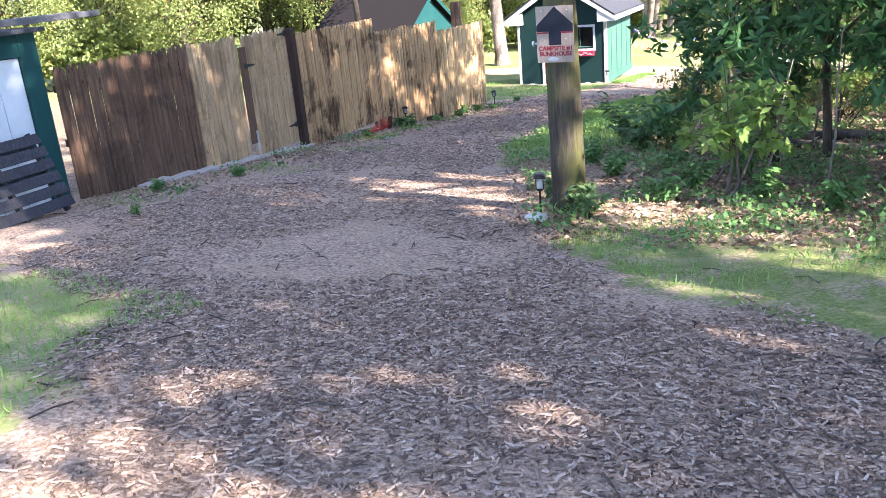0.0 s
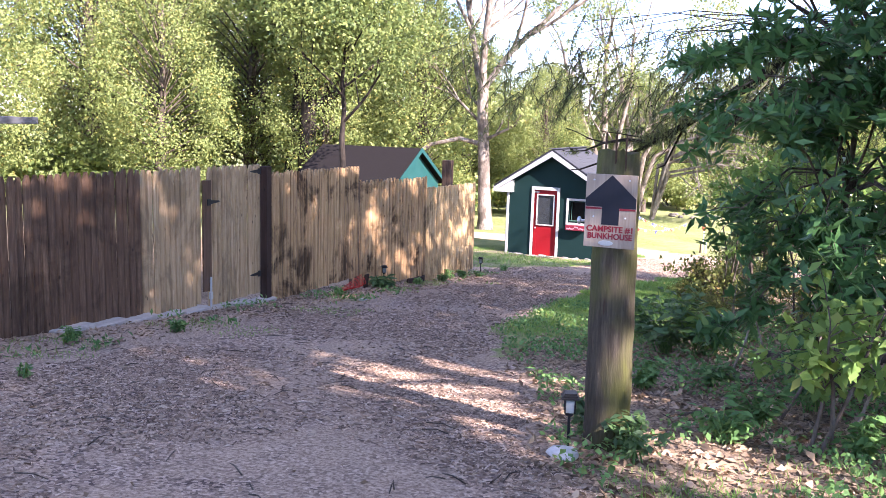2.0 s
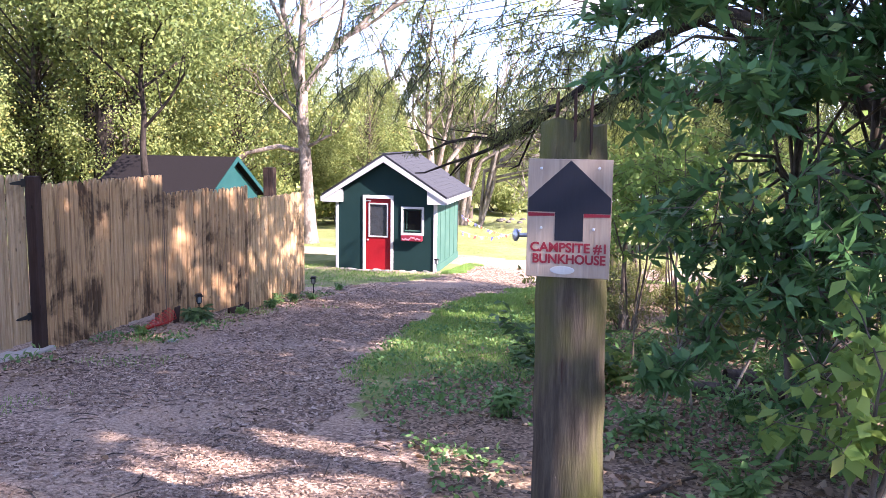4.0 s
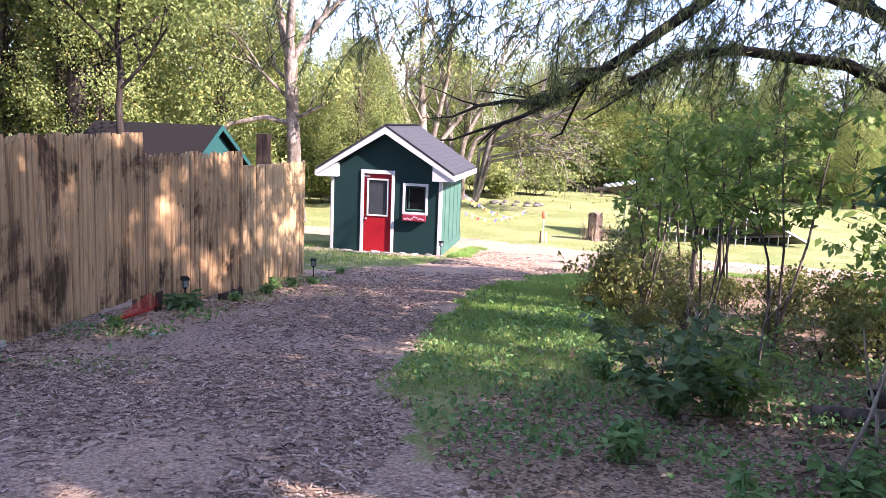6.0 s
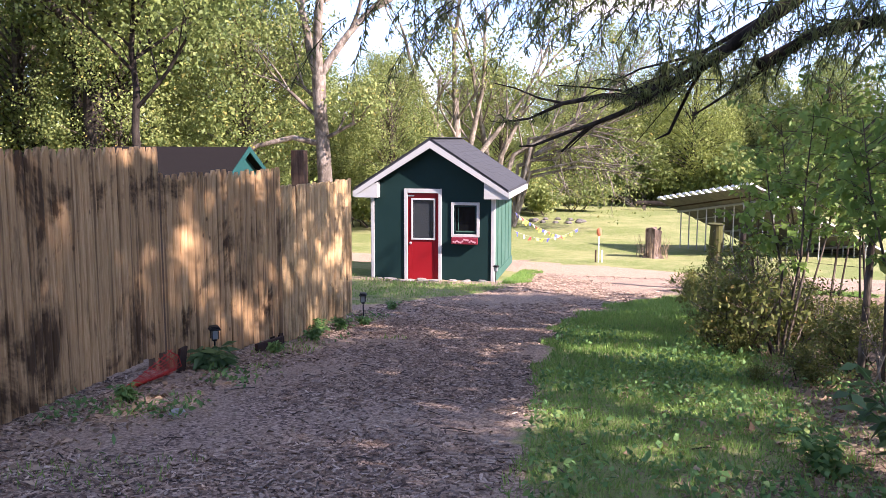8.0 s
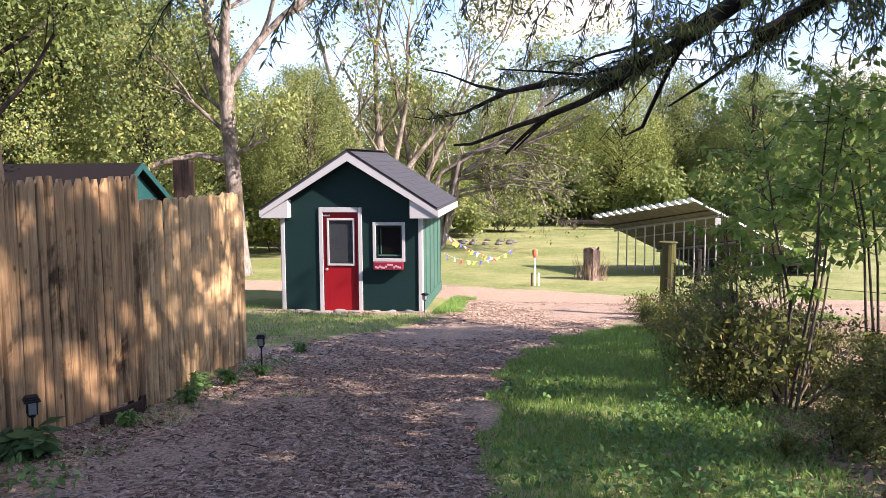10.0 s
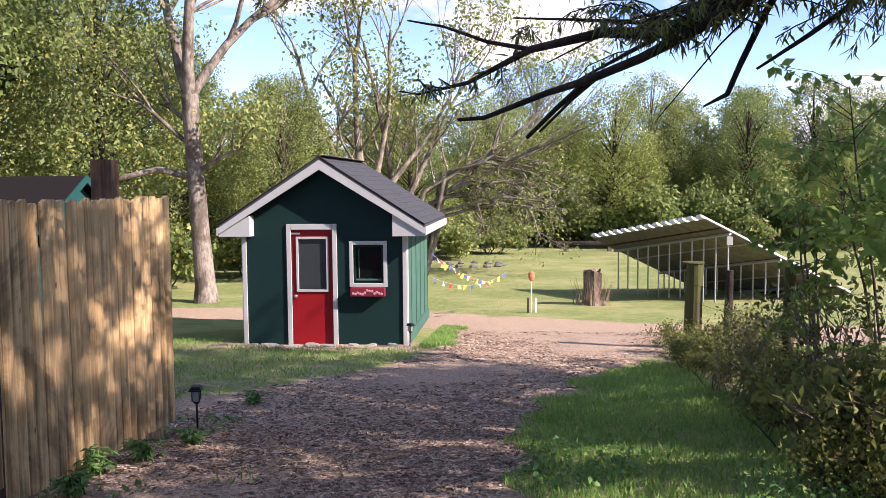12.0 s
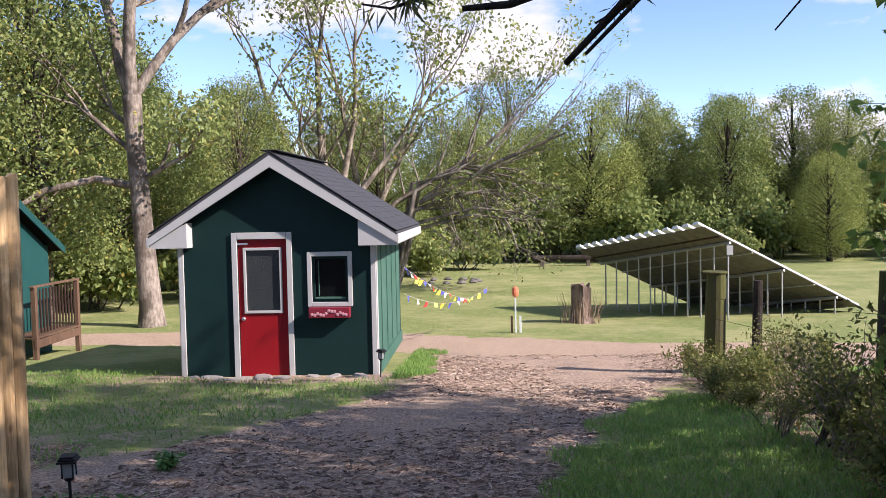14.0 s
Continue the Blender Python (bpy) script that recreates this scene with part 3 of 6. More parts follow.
        add_round(bm, [0.004, 0.026, 0.004], [0, 0.004, 0.008], 7, pose(x, -0.158, -wh / 2 - 0.145 + rng.uniform(-0.04, 0.04), 90))
    part("planter_flower", bm, M_PINK, root, "pale pink painted flowers").location = win.location
    # roof
    ov, front, back = 0.37, -0.28, d + 0.30
    ang = math.atan2(rise, w)
    k = math.tan(ang)
    for s in (-1, 1):
        bm = bmesh.new()
        run = w + ov
        outline = [(0, h + rise + 0.04), (s * run, h - ov * k + 0.04), (s * run, h - ov * k + 0.085), (0, h + rise + 0.10)]
        add_prism(bm, outline, back - front, pose(0, front, 0))
        slope = part("roof_slope", bm, M_SHINGLE, root, "dark grey shingle roof slope")
        # shingle courses
        length = run / math.cos(ang)
        courses = 14
        step = length / courses
        for c in range(courses):
            u = c * step + step * 0.5
            px, pz = s * u * math.cos(ang), h + rise + 0.115 - u * math.sin(ang)
            bm = bmesh.new()
            rng = random.Random(c * 7 + s)
            y = front - 0.012
            while y < back:
                ln = min(rng.choice((0.28, 0.31, 0.34)), back + 0.012 - y)
                if ln > 0.03:
                    add_box(bm, (step * 1.08, ln - 0.006, 0.010), (px, y + ln / 2, pz + rng.uniform(0, 0.003)), pose(0, 0, 0, 0, math.degrees(ang) * s - s * 1.6, 0), 0)
                y += ln
            part("shingle_course", bm, M_SHINGLE, slope)
        # bargeboards, eave box and eave board
        for yy, nm in ((front - 0.002, "bargeboard"), (back - 0.03, "bargeboard")):
            bm = bmesh.new()
            add_prism(bm, [(0, h + rise + 0.05), (s * run, h - ov * k + 0.05), (s * run, h - ov * k - 0.05), (s * (run - 0.02), h - ov * k - 0.05), (0, h + rise - 0.12)], 0.032, pose(0, yy, 0))
            part(nm, bm, M_WHITE, root, "white bargeboard")
        bm = bmesh.new()
        inner = w - 0.2
        add_prism(bm, [(s * (run - 0.006), h - ov * k - 0.10), (s * inner, h - ov * k - 0.10), (s * inner, h + rise - inner * k - 0.10), (s * (run - 0.006), h - ov * k - 0.03)], 0.26, pose(0, front + 0.031, 0))
        part("eave_return", bm, M_WHITE, root, "white boxed eave return")
        box_part("eave_board", (0.03, back - front, 0.14), (s * (run + 0.012), (back + front) / 2, h - ov * k - 0.01), M_WHITE, root, "white eave board")
        box_part("soffit", (ov + 0.0, back - front - 0.35, 0.02), (s * (w + ov / 2), (back + front) / 2 + 0.15, h - ov * k - 0.03), M_WHITE, root)
    bm = bmesh.new()
    add_box(bm, (0.26, back - front + 0.03, 0.012), (0.0, (back + front) / 2, h + rise + 0.125), None, 0.004)
    part("ridge_cap", bm, M_SHINGLE, root)
    return root


def pane_material():
    m = Nodes("window_glass")
    f = m.noise(60, 3, 0.6)
    m.bump(f, 0.12, 0.002)
    m.bsdf.inputs["Coat Weight"].default_value = 0.3
    return m.done(m.ramp(m.noise(70, 3, 0.7), (0.4, (0.012, 0.014, 0.016)), (0.65, (0.07, 0.08, 0.085))), 0.15, spec=0.5)


def chip_material():
    m = Nodes("wood_chips")
    c = m.ramp(m.island(), (0.0, (0.10, 0.07, 0.054)), (0.3, (0.24, 0.165, 0.118)), (0.65, (0.40, 0.288, 0.208)), (0.9, (0.54, 0.41, 0.305)), (1.0, (0.66, 0.53, 0.41)))
    f = m.noise(60, 3, 0.6, world=True)
    c = m.mix(m.ramp(f, (0.4, 0.0), (0.7, 0.4)), c, (0.07, 0.05, 0.045))
    return m.done(c, 0.9, spec=0.15)


M_PANE = pane_material()
M_PANE_CLEAR = plain_material("dark_window_glass", (0.004, 0.005, 0.005), 0.08, vary=0.1, spec=0.4)
M_CHIP = chip_material()
M_PLANTER = paint_material("dark_red_planter", (0.20, 0.02, 0.035), (0.12, 0.02, 0.03), 0.6, 0.4, False)
M_PINK = plain_material("pale_pink", (0.55, 0.25, 0.28), 0.7)
M_DEAD = leaf_material("dead_leaves", (0.11, 0.072, 0.046), (0.26, 0.178, 0.117), (0.43, 0.32, 0.215), (0.58, 0.45, 0.31), 0.12, 0.1, 0.8)
M_HERB = leaf_material("low_weeds", (0.05, 0.13, 0.04), (0.105, 0.23, 0.07), (0.19, 0.34, 0.11), (0.25, 0.31, 0.08), 0.08, 0.3, 0.5)
shed()


# ---- trees ----
def grow(soup, tips, p, d, length, radius, level, rng, spread, droop=0.0, sides=7):
    """A limb that bends, tapers and splits; the ends are gathered in tips."""
    n = 5 if level > 1 else 3
    pts, rad, dd = [Vector(p)], [radius], Vector(d).normalized()
    end = radius * (0.62 if level else 0.3)
    for k in range(n):
        dd = (dd + Vector((rng.uniform(-1, 1), rng.uniform(-1, 1), rng.uniform(-0.6, 1) - droop)) * 0.14).normalized()
        pts.append(pts[-1] + dd * length / n)
        rad.append(radius + (end - radius) * (k + 1) / n)
    soup.tube(pts, rad, sides)
    if level == 0:
        tips.append((pts[-1], dd))
        tips.append((pts[len(pts) // 2], dd))
        return
    for k in range(rng.choice((3, 3, 4))):
        at = rng.uniform(0.45, 1.0) if k else 1.0
        i = min(int(at * n), n)
        side = Vector((rng.uniform(-1, 1), rng.uniform(-1, 1), rng.uniform(-0.15, 0.7))).normalized()
        nd = (dd * (1 - spread) + side * spread).normalized()
        grow(soup, tips, pts[i], nd, length * rng.uniform(0.55, 0.8), rad[i] * rng.uniform(0.5, 0.72), level - 1, rng, spread, droop, max(3, sides - 2))


def clump_leaves(soup, tips, rng, per, radius, length, width, flat=0.5):
    c = np.array([tuple(t[0]) for t in tips])
    p = np.repeat(c, per, 0)
    off = rng.normal(size=p.shape)
    off *= (rng.random((len(p), 1)) ** 0.45 * radius) / np.linalg.norm(off, axis=1, keepdims=True)
    off[:, 2] *= 0.65
    ways = dirs(rng, len(p), -0.25)
    ups = dirs(rng, len(p), flat * 2)
    soup.leaves(p + off, ways, ups, length * rng.uniform(0.7, 1.3, len(p)), width * rng.uniform(0.7, 1.3, len(p)))


def tree(name, m, height, trunk_r, bark, leaf, label, seed, per=37, radius=0.95, leaf_size=0.225, first=0.35, levels=3, spread=0.62, lean=(0, 0), category="tree", group="", limbs=7, crown_w=0.42):
    """A tapered trunk with limbs all the way up and a ragged crown of leaves."""
    root = thing(name, m, label, category, group)
    rng, npr = random.Random(seed), np.random.default_rng(seed)
    wood, tips = Soup(), []
    n = 9
    pts = [Vector((lean[0] * (k / n) ** 1.3 * height + rng.uniform(-0.08, 0.08), lean[1] * (k / n) ** 1.3 * height + rng.uniform(-0.08, 0.08), height * 0.92 * k / n)) for k in range(n + 1)]
    pts[0] = Vector((0, 0, -0.15))
    rad = [trunk_r * (1.35 if k == 0 else 1.0) * (1 - 0.85 * k / n) for k in range(n + 1)]
    wood.tube(pts, rad, 10)
    for k in range(limbs):
        f = first + (0.97 - first) * (k + rng.random() * 0.6) / limbs
        i = min(int(f * n), n - 1)
        p = pts[i].lerp(pts[i + 1], f * n - i)
        a = k * 2.4 + rng.uniform(-0.5, 0.5)
        out = 1 - 0.55 * abs(f - 0.5) * 2
        grow(wood, tips, p, (math.cos(a), math.sin(a), 0.35 + 0.7 * f), height * crown_w * 0.5 * max(out, 0.35), rad[i] * 0.55, levels - 1, rng, spread, 0.0, 6)
    soup_part("trunk", wood, bark, root, smooth=True)
    leaves = Soup()
    clump_leaves(leaves, tips, npr, per, radius, leaf_size, leaf_size * 0.62)
    soup_part("crown", leaves, leaf, root)
    return root


def plant(proto, x, y, size=1.0, turn=0.0, sink=0.0):
    ob = copy_thing(proto, pose(x, y, ground_z(x, y) - sink, 0, 0, turn))
    ob.scale = (size, size, size * 1.0)
    return ob


def crown_tree(name, m, height, width, bark, leaf, label, seed, trunk_r=0.2, low=0.08, lobes=46, count=15000, size=0.15, loose=0.3, group=""):
    """A leafy tree whose crown is made of many lobes of small outward-facing leaves."""
    root = thing(name, m, label, "tree", group)
    rng, npr = random.Random(seed), np.random.default_rng(seed)
    wood, leaves = Soup(), Soup()
    top = Vector((rng.uniform(-0.4, 0.4), rng.uniform(-0.4, 0.4), height * 0.9))
    spine = [Vector((0, 0, -0.15)), top * 0.25 + Vector((0.1, 0, 0)), top * 0.5, top * 0.75, top]
    wood.tube(spine, [trunk_r * 1.3, trunk_r, trunk_r * 0.8, trunk_r * 0.5, trunk_r * 0.15], 9)
    mid, half = height * (1 + low) / 2, height * (1 - low) / 2
    for k in range(lobes):
        z = -0.96 + 1.92 * (k + rng.random()) / lobes
        a = k * 2.39996 + rng.uniform(-0.5, 0.5)
        ring = math.sqrt(1 - z * z) * (1 - 0.22 * z) * rng.uniform(0.6, 1.05)
        r = width * rng.uniform(0.13, 0.23) * (1 - 0.35 * max(0, z))
        c = np.array([math.cos(a) * ring * (width / 2 - r * 0.5), math.sin(a) * ring * (width / 2 - r * 0.5), mid + z * (half - r * 0.4)])
        t = min(0.9, max(0.1, c[2] / height * 0.8))
        p = top * t
        wood.tube([p, p.lerp(Vector(c), 0.5) + Vector((0, 0, 0.15)), Vector(c)], [trunk_r * 0.32 * (1 - t * 0.6), trunk_r * 0.2 * (1 - t * 0.6), 0.012], 5)
        n = int(count / lobes * (r / (width * 0.18)) ** 2)
        out = dirs(npr, n, 0.25)
        out[:, :2] += 0.35 * c[:2] / max(0.3, float(np.linalg.norm(c[:2])))
        out /= np.linalg.norm(out, axis=1, keepdims=True)
        reach = r * npr.random((n, 1)) ** loose * (1 + 0.35 * np.sin(out[:, :1] * 5 + k) * np.sin(out[:, 1:2] * 6 + 2 * k))
        leaves.leaves(c + out * reach * np.array([1, 1, 0.85]), dirs(npr, n, -0.5), out + 0.75 * dirs(npr, n), size * npr.uniform(0.6, 1.35, n), size * 0.62 * npr.uniform(0.7, 1.3, n))
    soup_part("trunk", wood, bark, root, smooth=True)
    soup_part("crown", leaves, leaf, root)
    return root


rt = random.Random(11)
# woodland behind the fence and round the meadow
SUNNY = crown_tree("woodland_tree", pose(-17.5, 38.5, ground_z(-17.5, 38.5)), 11.5, 6.4, M_BARK, M_LEAF_SUNNY, "yellow-green leafy woodland tree in full sun", 21, low=0.1, lobes=70, count=32000, size=0.12, loose=0.45, group="woodland trees")
MIDDLE = crown_tree("woodland_tree", pose(-24, 41, ground_z(-24, 41)), 13, 7.0, M_BARK, M_LEAF_MID, "leafy green woodland tree with a thin trunk", 22, low=0.14, lobes=70, count=34000, size=0.125, loose=0.45, group="woodland trees")
DENSE = crown_tree("woodland_tree", pose(1.0, 63, ground_z(1, 63)), 9.4, 6.0, M_BARK_DARK, M_LEAF_MEADOW, "dense oval green tree at the meadow's edge", 23, low=0.03, lobes=64, count=26000, size=0.125, loose=0.3, group="woodland trees")
DARK = crown_tree("woodland_tree", pose(9.5, 66, ground_z(9.5, 66)), 9.6, 5.2, M_BARK_DARK, M_LEAF_MID, "dark green woodland tree at the meadow's edge", 24, low=0.03, lobes=56, count=24000, size=0.125, loose=0.35, group="woodland trees")
for proto, spots in (
    (SUNNY, [(-21.5, 36, 0.9), (-28, 39, 1.35), (-13.2, 44, 0.7), (-9.5, 52, 0.72), (-33, 33, 1.4), (-26, 30, 1.0), (-19, 47, 0.9), (-38, 42, 1.2), (-6.5, 64, 0.8), (4, 68, 0.95), (16, 67, 0.75), (-44, 30, 1.2), (-16.5, 54, 0.8), (-30, 24, 1.1), (-25, 46, 1.35), (-34, 40, 1.4), (-12, 56, 0.75), (-40, 24, 1.1)]),
    (MIDDLE, [(-31, 45, 1.4), (-14.5, 49, 0.65), (-22, 52, 0.95), (-36, 36, 1.35), (-40, 50, 1.2), (-11.5, 60, 0.7), (-3.5, 70, 0.95), (11, 72, 0.8), (21, 66, 0.7), (27, 70, 0.8), (-28, 58, 1.2), (-48, 22, 1.2)]),
    (DENSE, [(-4.6, 66, 0.92), (6.3, 71, 1.05), (13.2, 60, 0.62), (17.5, 69, 1.05), (24, 64, 0.95), (31, 67, 1.0), (-8, 70, 0.95), (-18, 62, 0.95), (11.0, 69, 1.05), (-1.2, 69, 0.9)]),
    (DARK, [(5.8, 68.5, 0.95), (15.0, 70, 1.1), (-1.5, 74, 0.9), (22.5, 72, 0.9), (29, 62, 0.8), (38, 70, 1.1), (-13, 68, 0.95), (-34, 52, 1.2), (-24, 64, 1.1), (-46, 52, 1.3)]),
):
    for x, y, s in spots:
        plant(proto, x, y, s, rt.uniform(0, 360))

tree("cedar_tree", pose(-13.9, 24.6, ground_z(-13.9, 24.6)), 8.2, 0.14, M_BARK_DARK, M_LEAF_MID, "dark feathery cedar in front of the far cabin", 37, per=60, radius=0.8, leaf_size=0.13, first=0.5, limbs=11, crown_w=0.5)

# behind the walker and off to the side: the trees that shade the path
SHADE = tree("shade_tree", pose(11.5, 1.0, ground_z(11.5, 1.0)), 14, 0.28, M_BARK, M_LEAF_MID, "tall leafy tree shading the path", 31, first=0.42, limbs=10, per=14, radius=0.5, leaf_size=0.26, group="shade trees")
for x, y, s in ((13, -7, 1.0), (4, -13, 1.0), (-8, -15, 1.0), (-19, -6, 1.0), (-20, 5, 0.9)):
    plant(SHADE, x, y, s, rt.uniform(0, 360))


# ---- sign post ----
def sign_post():
    x, y = -1.42, 6.88
    zb = surface(x, y) - 0.05
    root = thing("sign_post", pose(x, y, zb), "thick round mossy timber post carrying a trail sign", "post")
    bm = bmesh.new()
    top = 1.86 - zb
    n = 14
    add_round(bm, [0.158 - 0.014 * k / n + 0.004 * math.sin(k * 2.3) for k in range(n)] + [0.135], [top * k / n for k in range(n)] + [top], 22, pose(0, 0, 0, 0, -0.8, 0), 0.03, 5)
    for v in bm.verts:
        if v.co.z > top - 0.01:
            v.co.z += 0.018 * math.sin(v.co.x * 61) + 0.014 * math.sin(v.co.y * 83)
    part("shaft", bm, M_POLE, root, smooth=True)
    # drying cracks and a torn scar on the side facing the walker
    for a, z0, z1, w in ((-118, 1.30, 1.62, 0.006), (-104, 0.95, 1.12, 0.005), (-122, 0.62, 0.80, 0.008), (-70, 1.95, 2.20, 0.006), (-96, 2.0, 2.22, 0.007), (-128, 2.0, 2.2, 0.006)):
        bm = bmesh.new()
        c = Vector((math.cos(math.radians(a)), math.sin(math.radians(a)), 0)) * 0.149
        add_prism(bm, [(-w * 0.3, z0), (w, z0 + 0.1 * (z1 - z0)), (w * 0.6, z1), (-w, z1 - 0.2 * (z1 - z0))], 0.012, pose(c.x, c.y, 0, 0, 0, a + 90))
        part("crack", bm, M_POST_DARK, root)
    bm = bmesh.new()
    c = Vector((math.cos(math.radians(-116)), math.sin(math.radians(-116)), 0)) * 0.152
    add_prism(bm, [(-0.02, 0.56), (0.018, 0.55), (0.022, 0.60), (0.008, 0.64), (-0.018, 0.65)], 0.012, pose(c.x, c.y, 0, 0, 0, -26))
    part("scar", bm, M_BOARD, root, "pale torn scar in the wood")
    return root


def pole_material():
    m = Nodes("mossy_pole")
    g = m.noise(10, 6, 0.7, (4, 4, 0.35), world=True)
    c = m.ramp(g, (0.30, (0.032, 0.026, 0.019)), (0.5, (0.062, 0.050, 0.036)), (0.74, (0.12, 0.098, 0.07)))
    moss = m.noise(2.4, 4, 0.6, (1, 1, 0.5), world=True)
    c = m.mix(m.ramp(moss, (0.38, 0.0), (0.58, 0.9)), c, (0.078, 0.082, 0.022))
    m.bump(g, 0.8, 0.012)
    return m.done(c, 0.9, spec=0.2)


M_POLE = pole_material()
M_BOARD = plank_material("sign_plywood", (0.24, 0.18, 0.14), (0.34, 0.27, 0.21), (0.42, 0.35, 0.28), 0.25)
M_ARROW = paint_material("black_sign_paint", (0.012, 0.014, 0.022), (0.02, 0.022, 0.03), 0.5, 0.2)
M_SIGNRED = paint_material("red_sign_paint", (0.22, 0.02, 0.03), (0.12, 0.02, 0.03), 0.7, 0.6)
sign_post()


def text_mesh(word, size, material, name):
    """Painted letters as a thin mesh."""
    cu = bpy.data.curves.new(name, "FONT")
    cu.body, cu.size, cu.extrude, cu.align_x, cu.offset = word, size, 0.0012, "CENTER", 0.0016
    ob = bpy.data.objects.new(name, cu)
    me = bpy.data.meshes.new_from_object(ob)
    bpy.data.objects.remove(ob)
    me.materials.clear()
    me.materials.append(material)
    return me


def trail_sign():
    w, h = 0.335, 0.478
    root = thing("trail_sign", pose(-1.447, 6.728, 1.24, 0, 0, -1), "square plywood sign with a black arrow and red lettering", "sign")
    box_part("board", (w, 0.014, h), (0, 0, h / 2), M_BOARD, root, "weathered plywood board", bevel=0.002)
    f = -0.0075
    bm = bmesh.new()
    add_prism(bm, [(-0.055, 0.150), (0.058, 0.150), (0.058, 0.262), (w / 2 - 0.003, 0.262), (w / 2 - 0.003, 0.325), (0.003, h - 0.005), (-w / 2 + 0.003, 0.318), (-w / 2 + 0.003, 0.266), (-0.055, 0.266)], -0.002, pose(0, f, 0))
    part("arrow", bm, M_ARROW, root, "black painted arrow")
    for a, b in ((-w / 2 + 0.004, -0.057), (0.06, w / 2 - 0.004)):
        bm = bmesh.new()
        add_prism(bm, [(a, 0.247), (b, 0.250), (b, 0.260), (a, 0.262)], -0.002, pose(0, f, 0))
        part("red_edge", bm, M_SIGNRED, root, "red painted line")
    for word, z in (("CAMPSITE #1", 0.105), ("BUNKHOUSE", 0.058)):
        me = text_mesh(word, 0.052, M_SIGNRED, "lettering")
        ob = new("lettering", me)
        ob.parent = root
        wide = max(v.co.x for v in me.vertices) * 2
        ob.matrix_basis = pose(0.004, f - 0.0008, z, 90, 0, 0) @ Matrix.Diagonal((0.295 / wide, 1.0, 1, 1))
        tagged(ob, "hand-painted red lettering")
    bm = bmesh.new()
    add_round(bm, [0.05, 0.046, 0.02], [0, 0.0015, 0.002], 14, pose(-0.02, f, 0.03, 90) @ Matrix.Diagonal((1, 0.35, 1, 1)))
    part("white_mark", bm, M_WHITE, root, "white painted oval mark")
    for x, z in ((-0.115, 0.44), (0.115, 0.443), (-0.11, 0.20), (0.10, 0.20)):
        bm = bmesh.new()
        add_round(bm, [0.006, 0.006, 0.003], [0, 0.003, 0.005], 8, pose(x, f, z, 90))
        part("screw", bm, M_METAL, root)
    return root


trail_sign()
tap = thing("wall_hook", pose(-1.585, 6.80, 1.40, 0, 0, 10), "small grey metal knob fixed to the sign post", "hook")
bm = bmesh.new()
add_round(bm, [0.009, 0.009], [0, 0.07], 8, pose(0, 0, 0, 0, -90, 0))
part("stem", bm, M_METAL, tap)
bm = bmesh.new()
add_round(bm, [0.012, 0.026, 0.026, 0.012], [0, 0.008, 0.02, 0.028], 12, pose(-0.068, 0, 0, 0, -90, 0))
part("knob", bm, M_METAL, tap, smooth=True)


# ---- solar path lamps ----
def path_lamp(x, y, lean=0):
    root = thing("path_lamp", pose(x, y, surface(x, y) - 0.02, lean, 0, 20), "black plastic solar path lamp on a stake", "path lamp", "path lamps")
    bm = bmesh.new()
    add_round(bm, [0.008, 0.010, 0.010], [0, 0.04, 0.27], 8)
    part("stake", bm, M_BLACK, root)
    bm = bmesh.new()
    add_round(bm, [0.022, 0.030, 0.030, 0.022], [0.265, 0.275, 0.285, 0.29], 12)
    part("collar", bm, M_BLACK, root)
    bm = bmesh.new()
    add_box(bm, (0.062, 0.062, 0.10), (0, 0, 0.34), None, 0.004)
    part("lens", bm, M_GLASSY, root, "frosted lamp glass")
    for k in range(4):
        a = radians(45 + 90 * k)
        box_part("bar", (0.010, 0.010, 0.105), (0.046 * math.cos(a), 0.046 * math.sin(a), 0.34), M_BLACK, root)
    bm = bmesh.new()
    for z, s in ((0.395, 0.115), (0.41, 0.10), (0.422, 0.085)):
        add_box(bm, (s, s, 0.014), (0, 0, z), None, 0.003)
    part("cap", bm, M_BLACK, root)
    return root


lamp = path_lamp(-1.62, 6.62)
for x, y, turn in ((-7.62, 15.45, 40), (-7.2, 19.5, 10), (-6.18, 26.7, 60)):
    copy_thing(lamp, pose(x, y, surface(x, y) - 0.02, 3, 0, turn))
bm = bmesh.new()
add_round(bm, [0.09, 0.115, 0.10, 0.05], [0, 0.025, 0.05, 0.062], 9, Matrix(), 0.2, 3)
stone = part("stone", bm, M_STONE_PALE, None)
stone.matrix_basis = pose(-1.60, 6.45, surface(-1.60, 6.45) - 0.01, 0, 0, 30)
tagged(stone, "flat pale stone at the foot of the lamp", "stone")


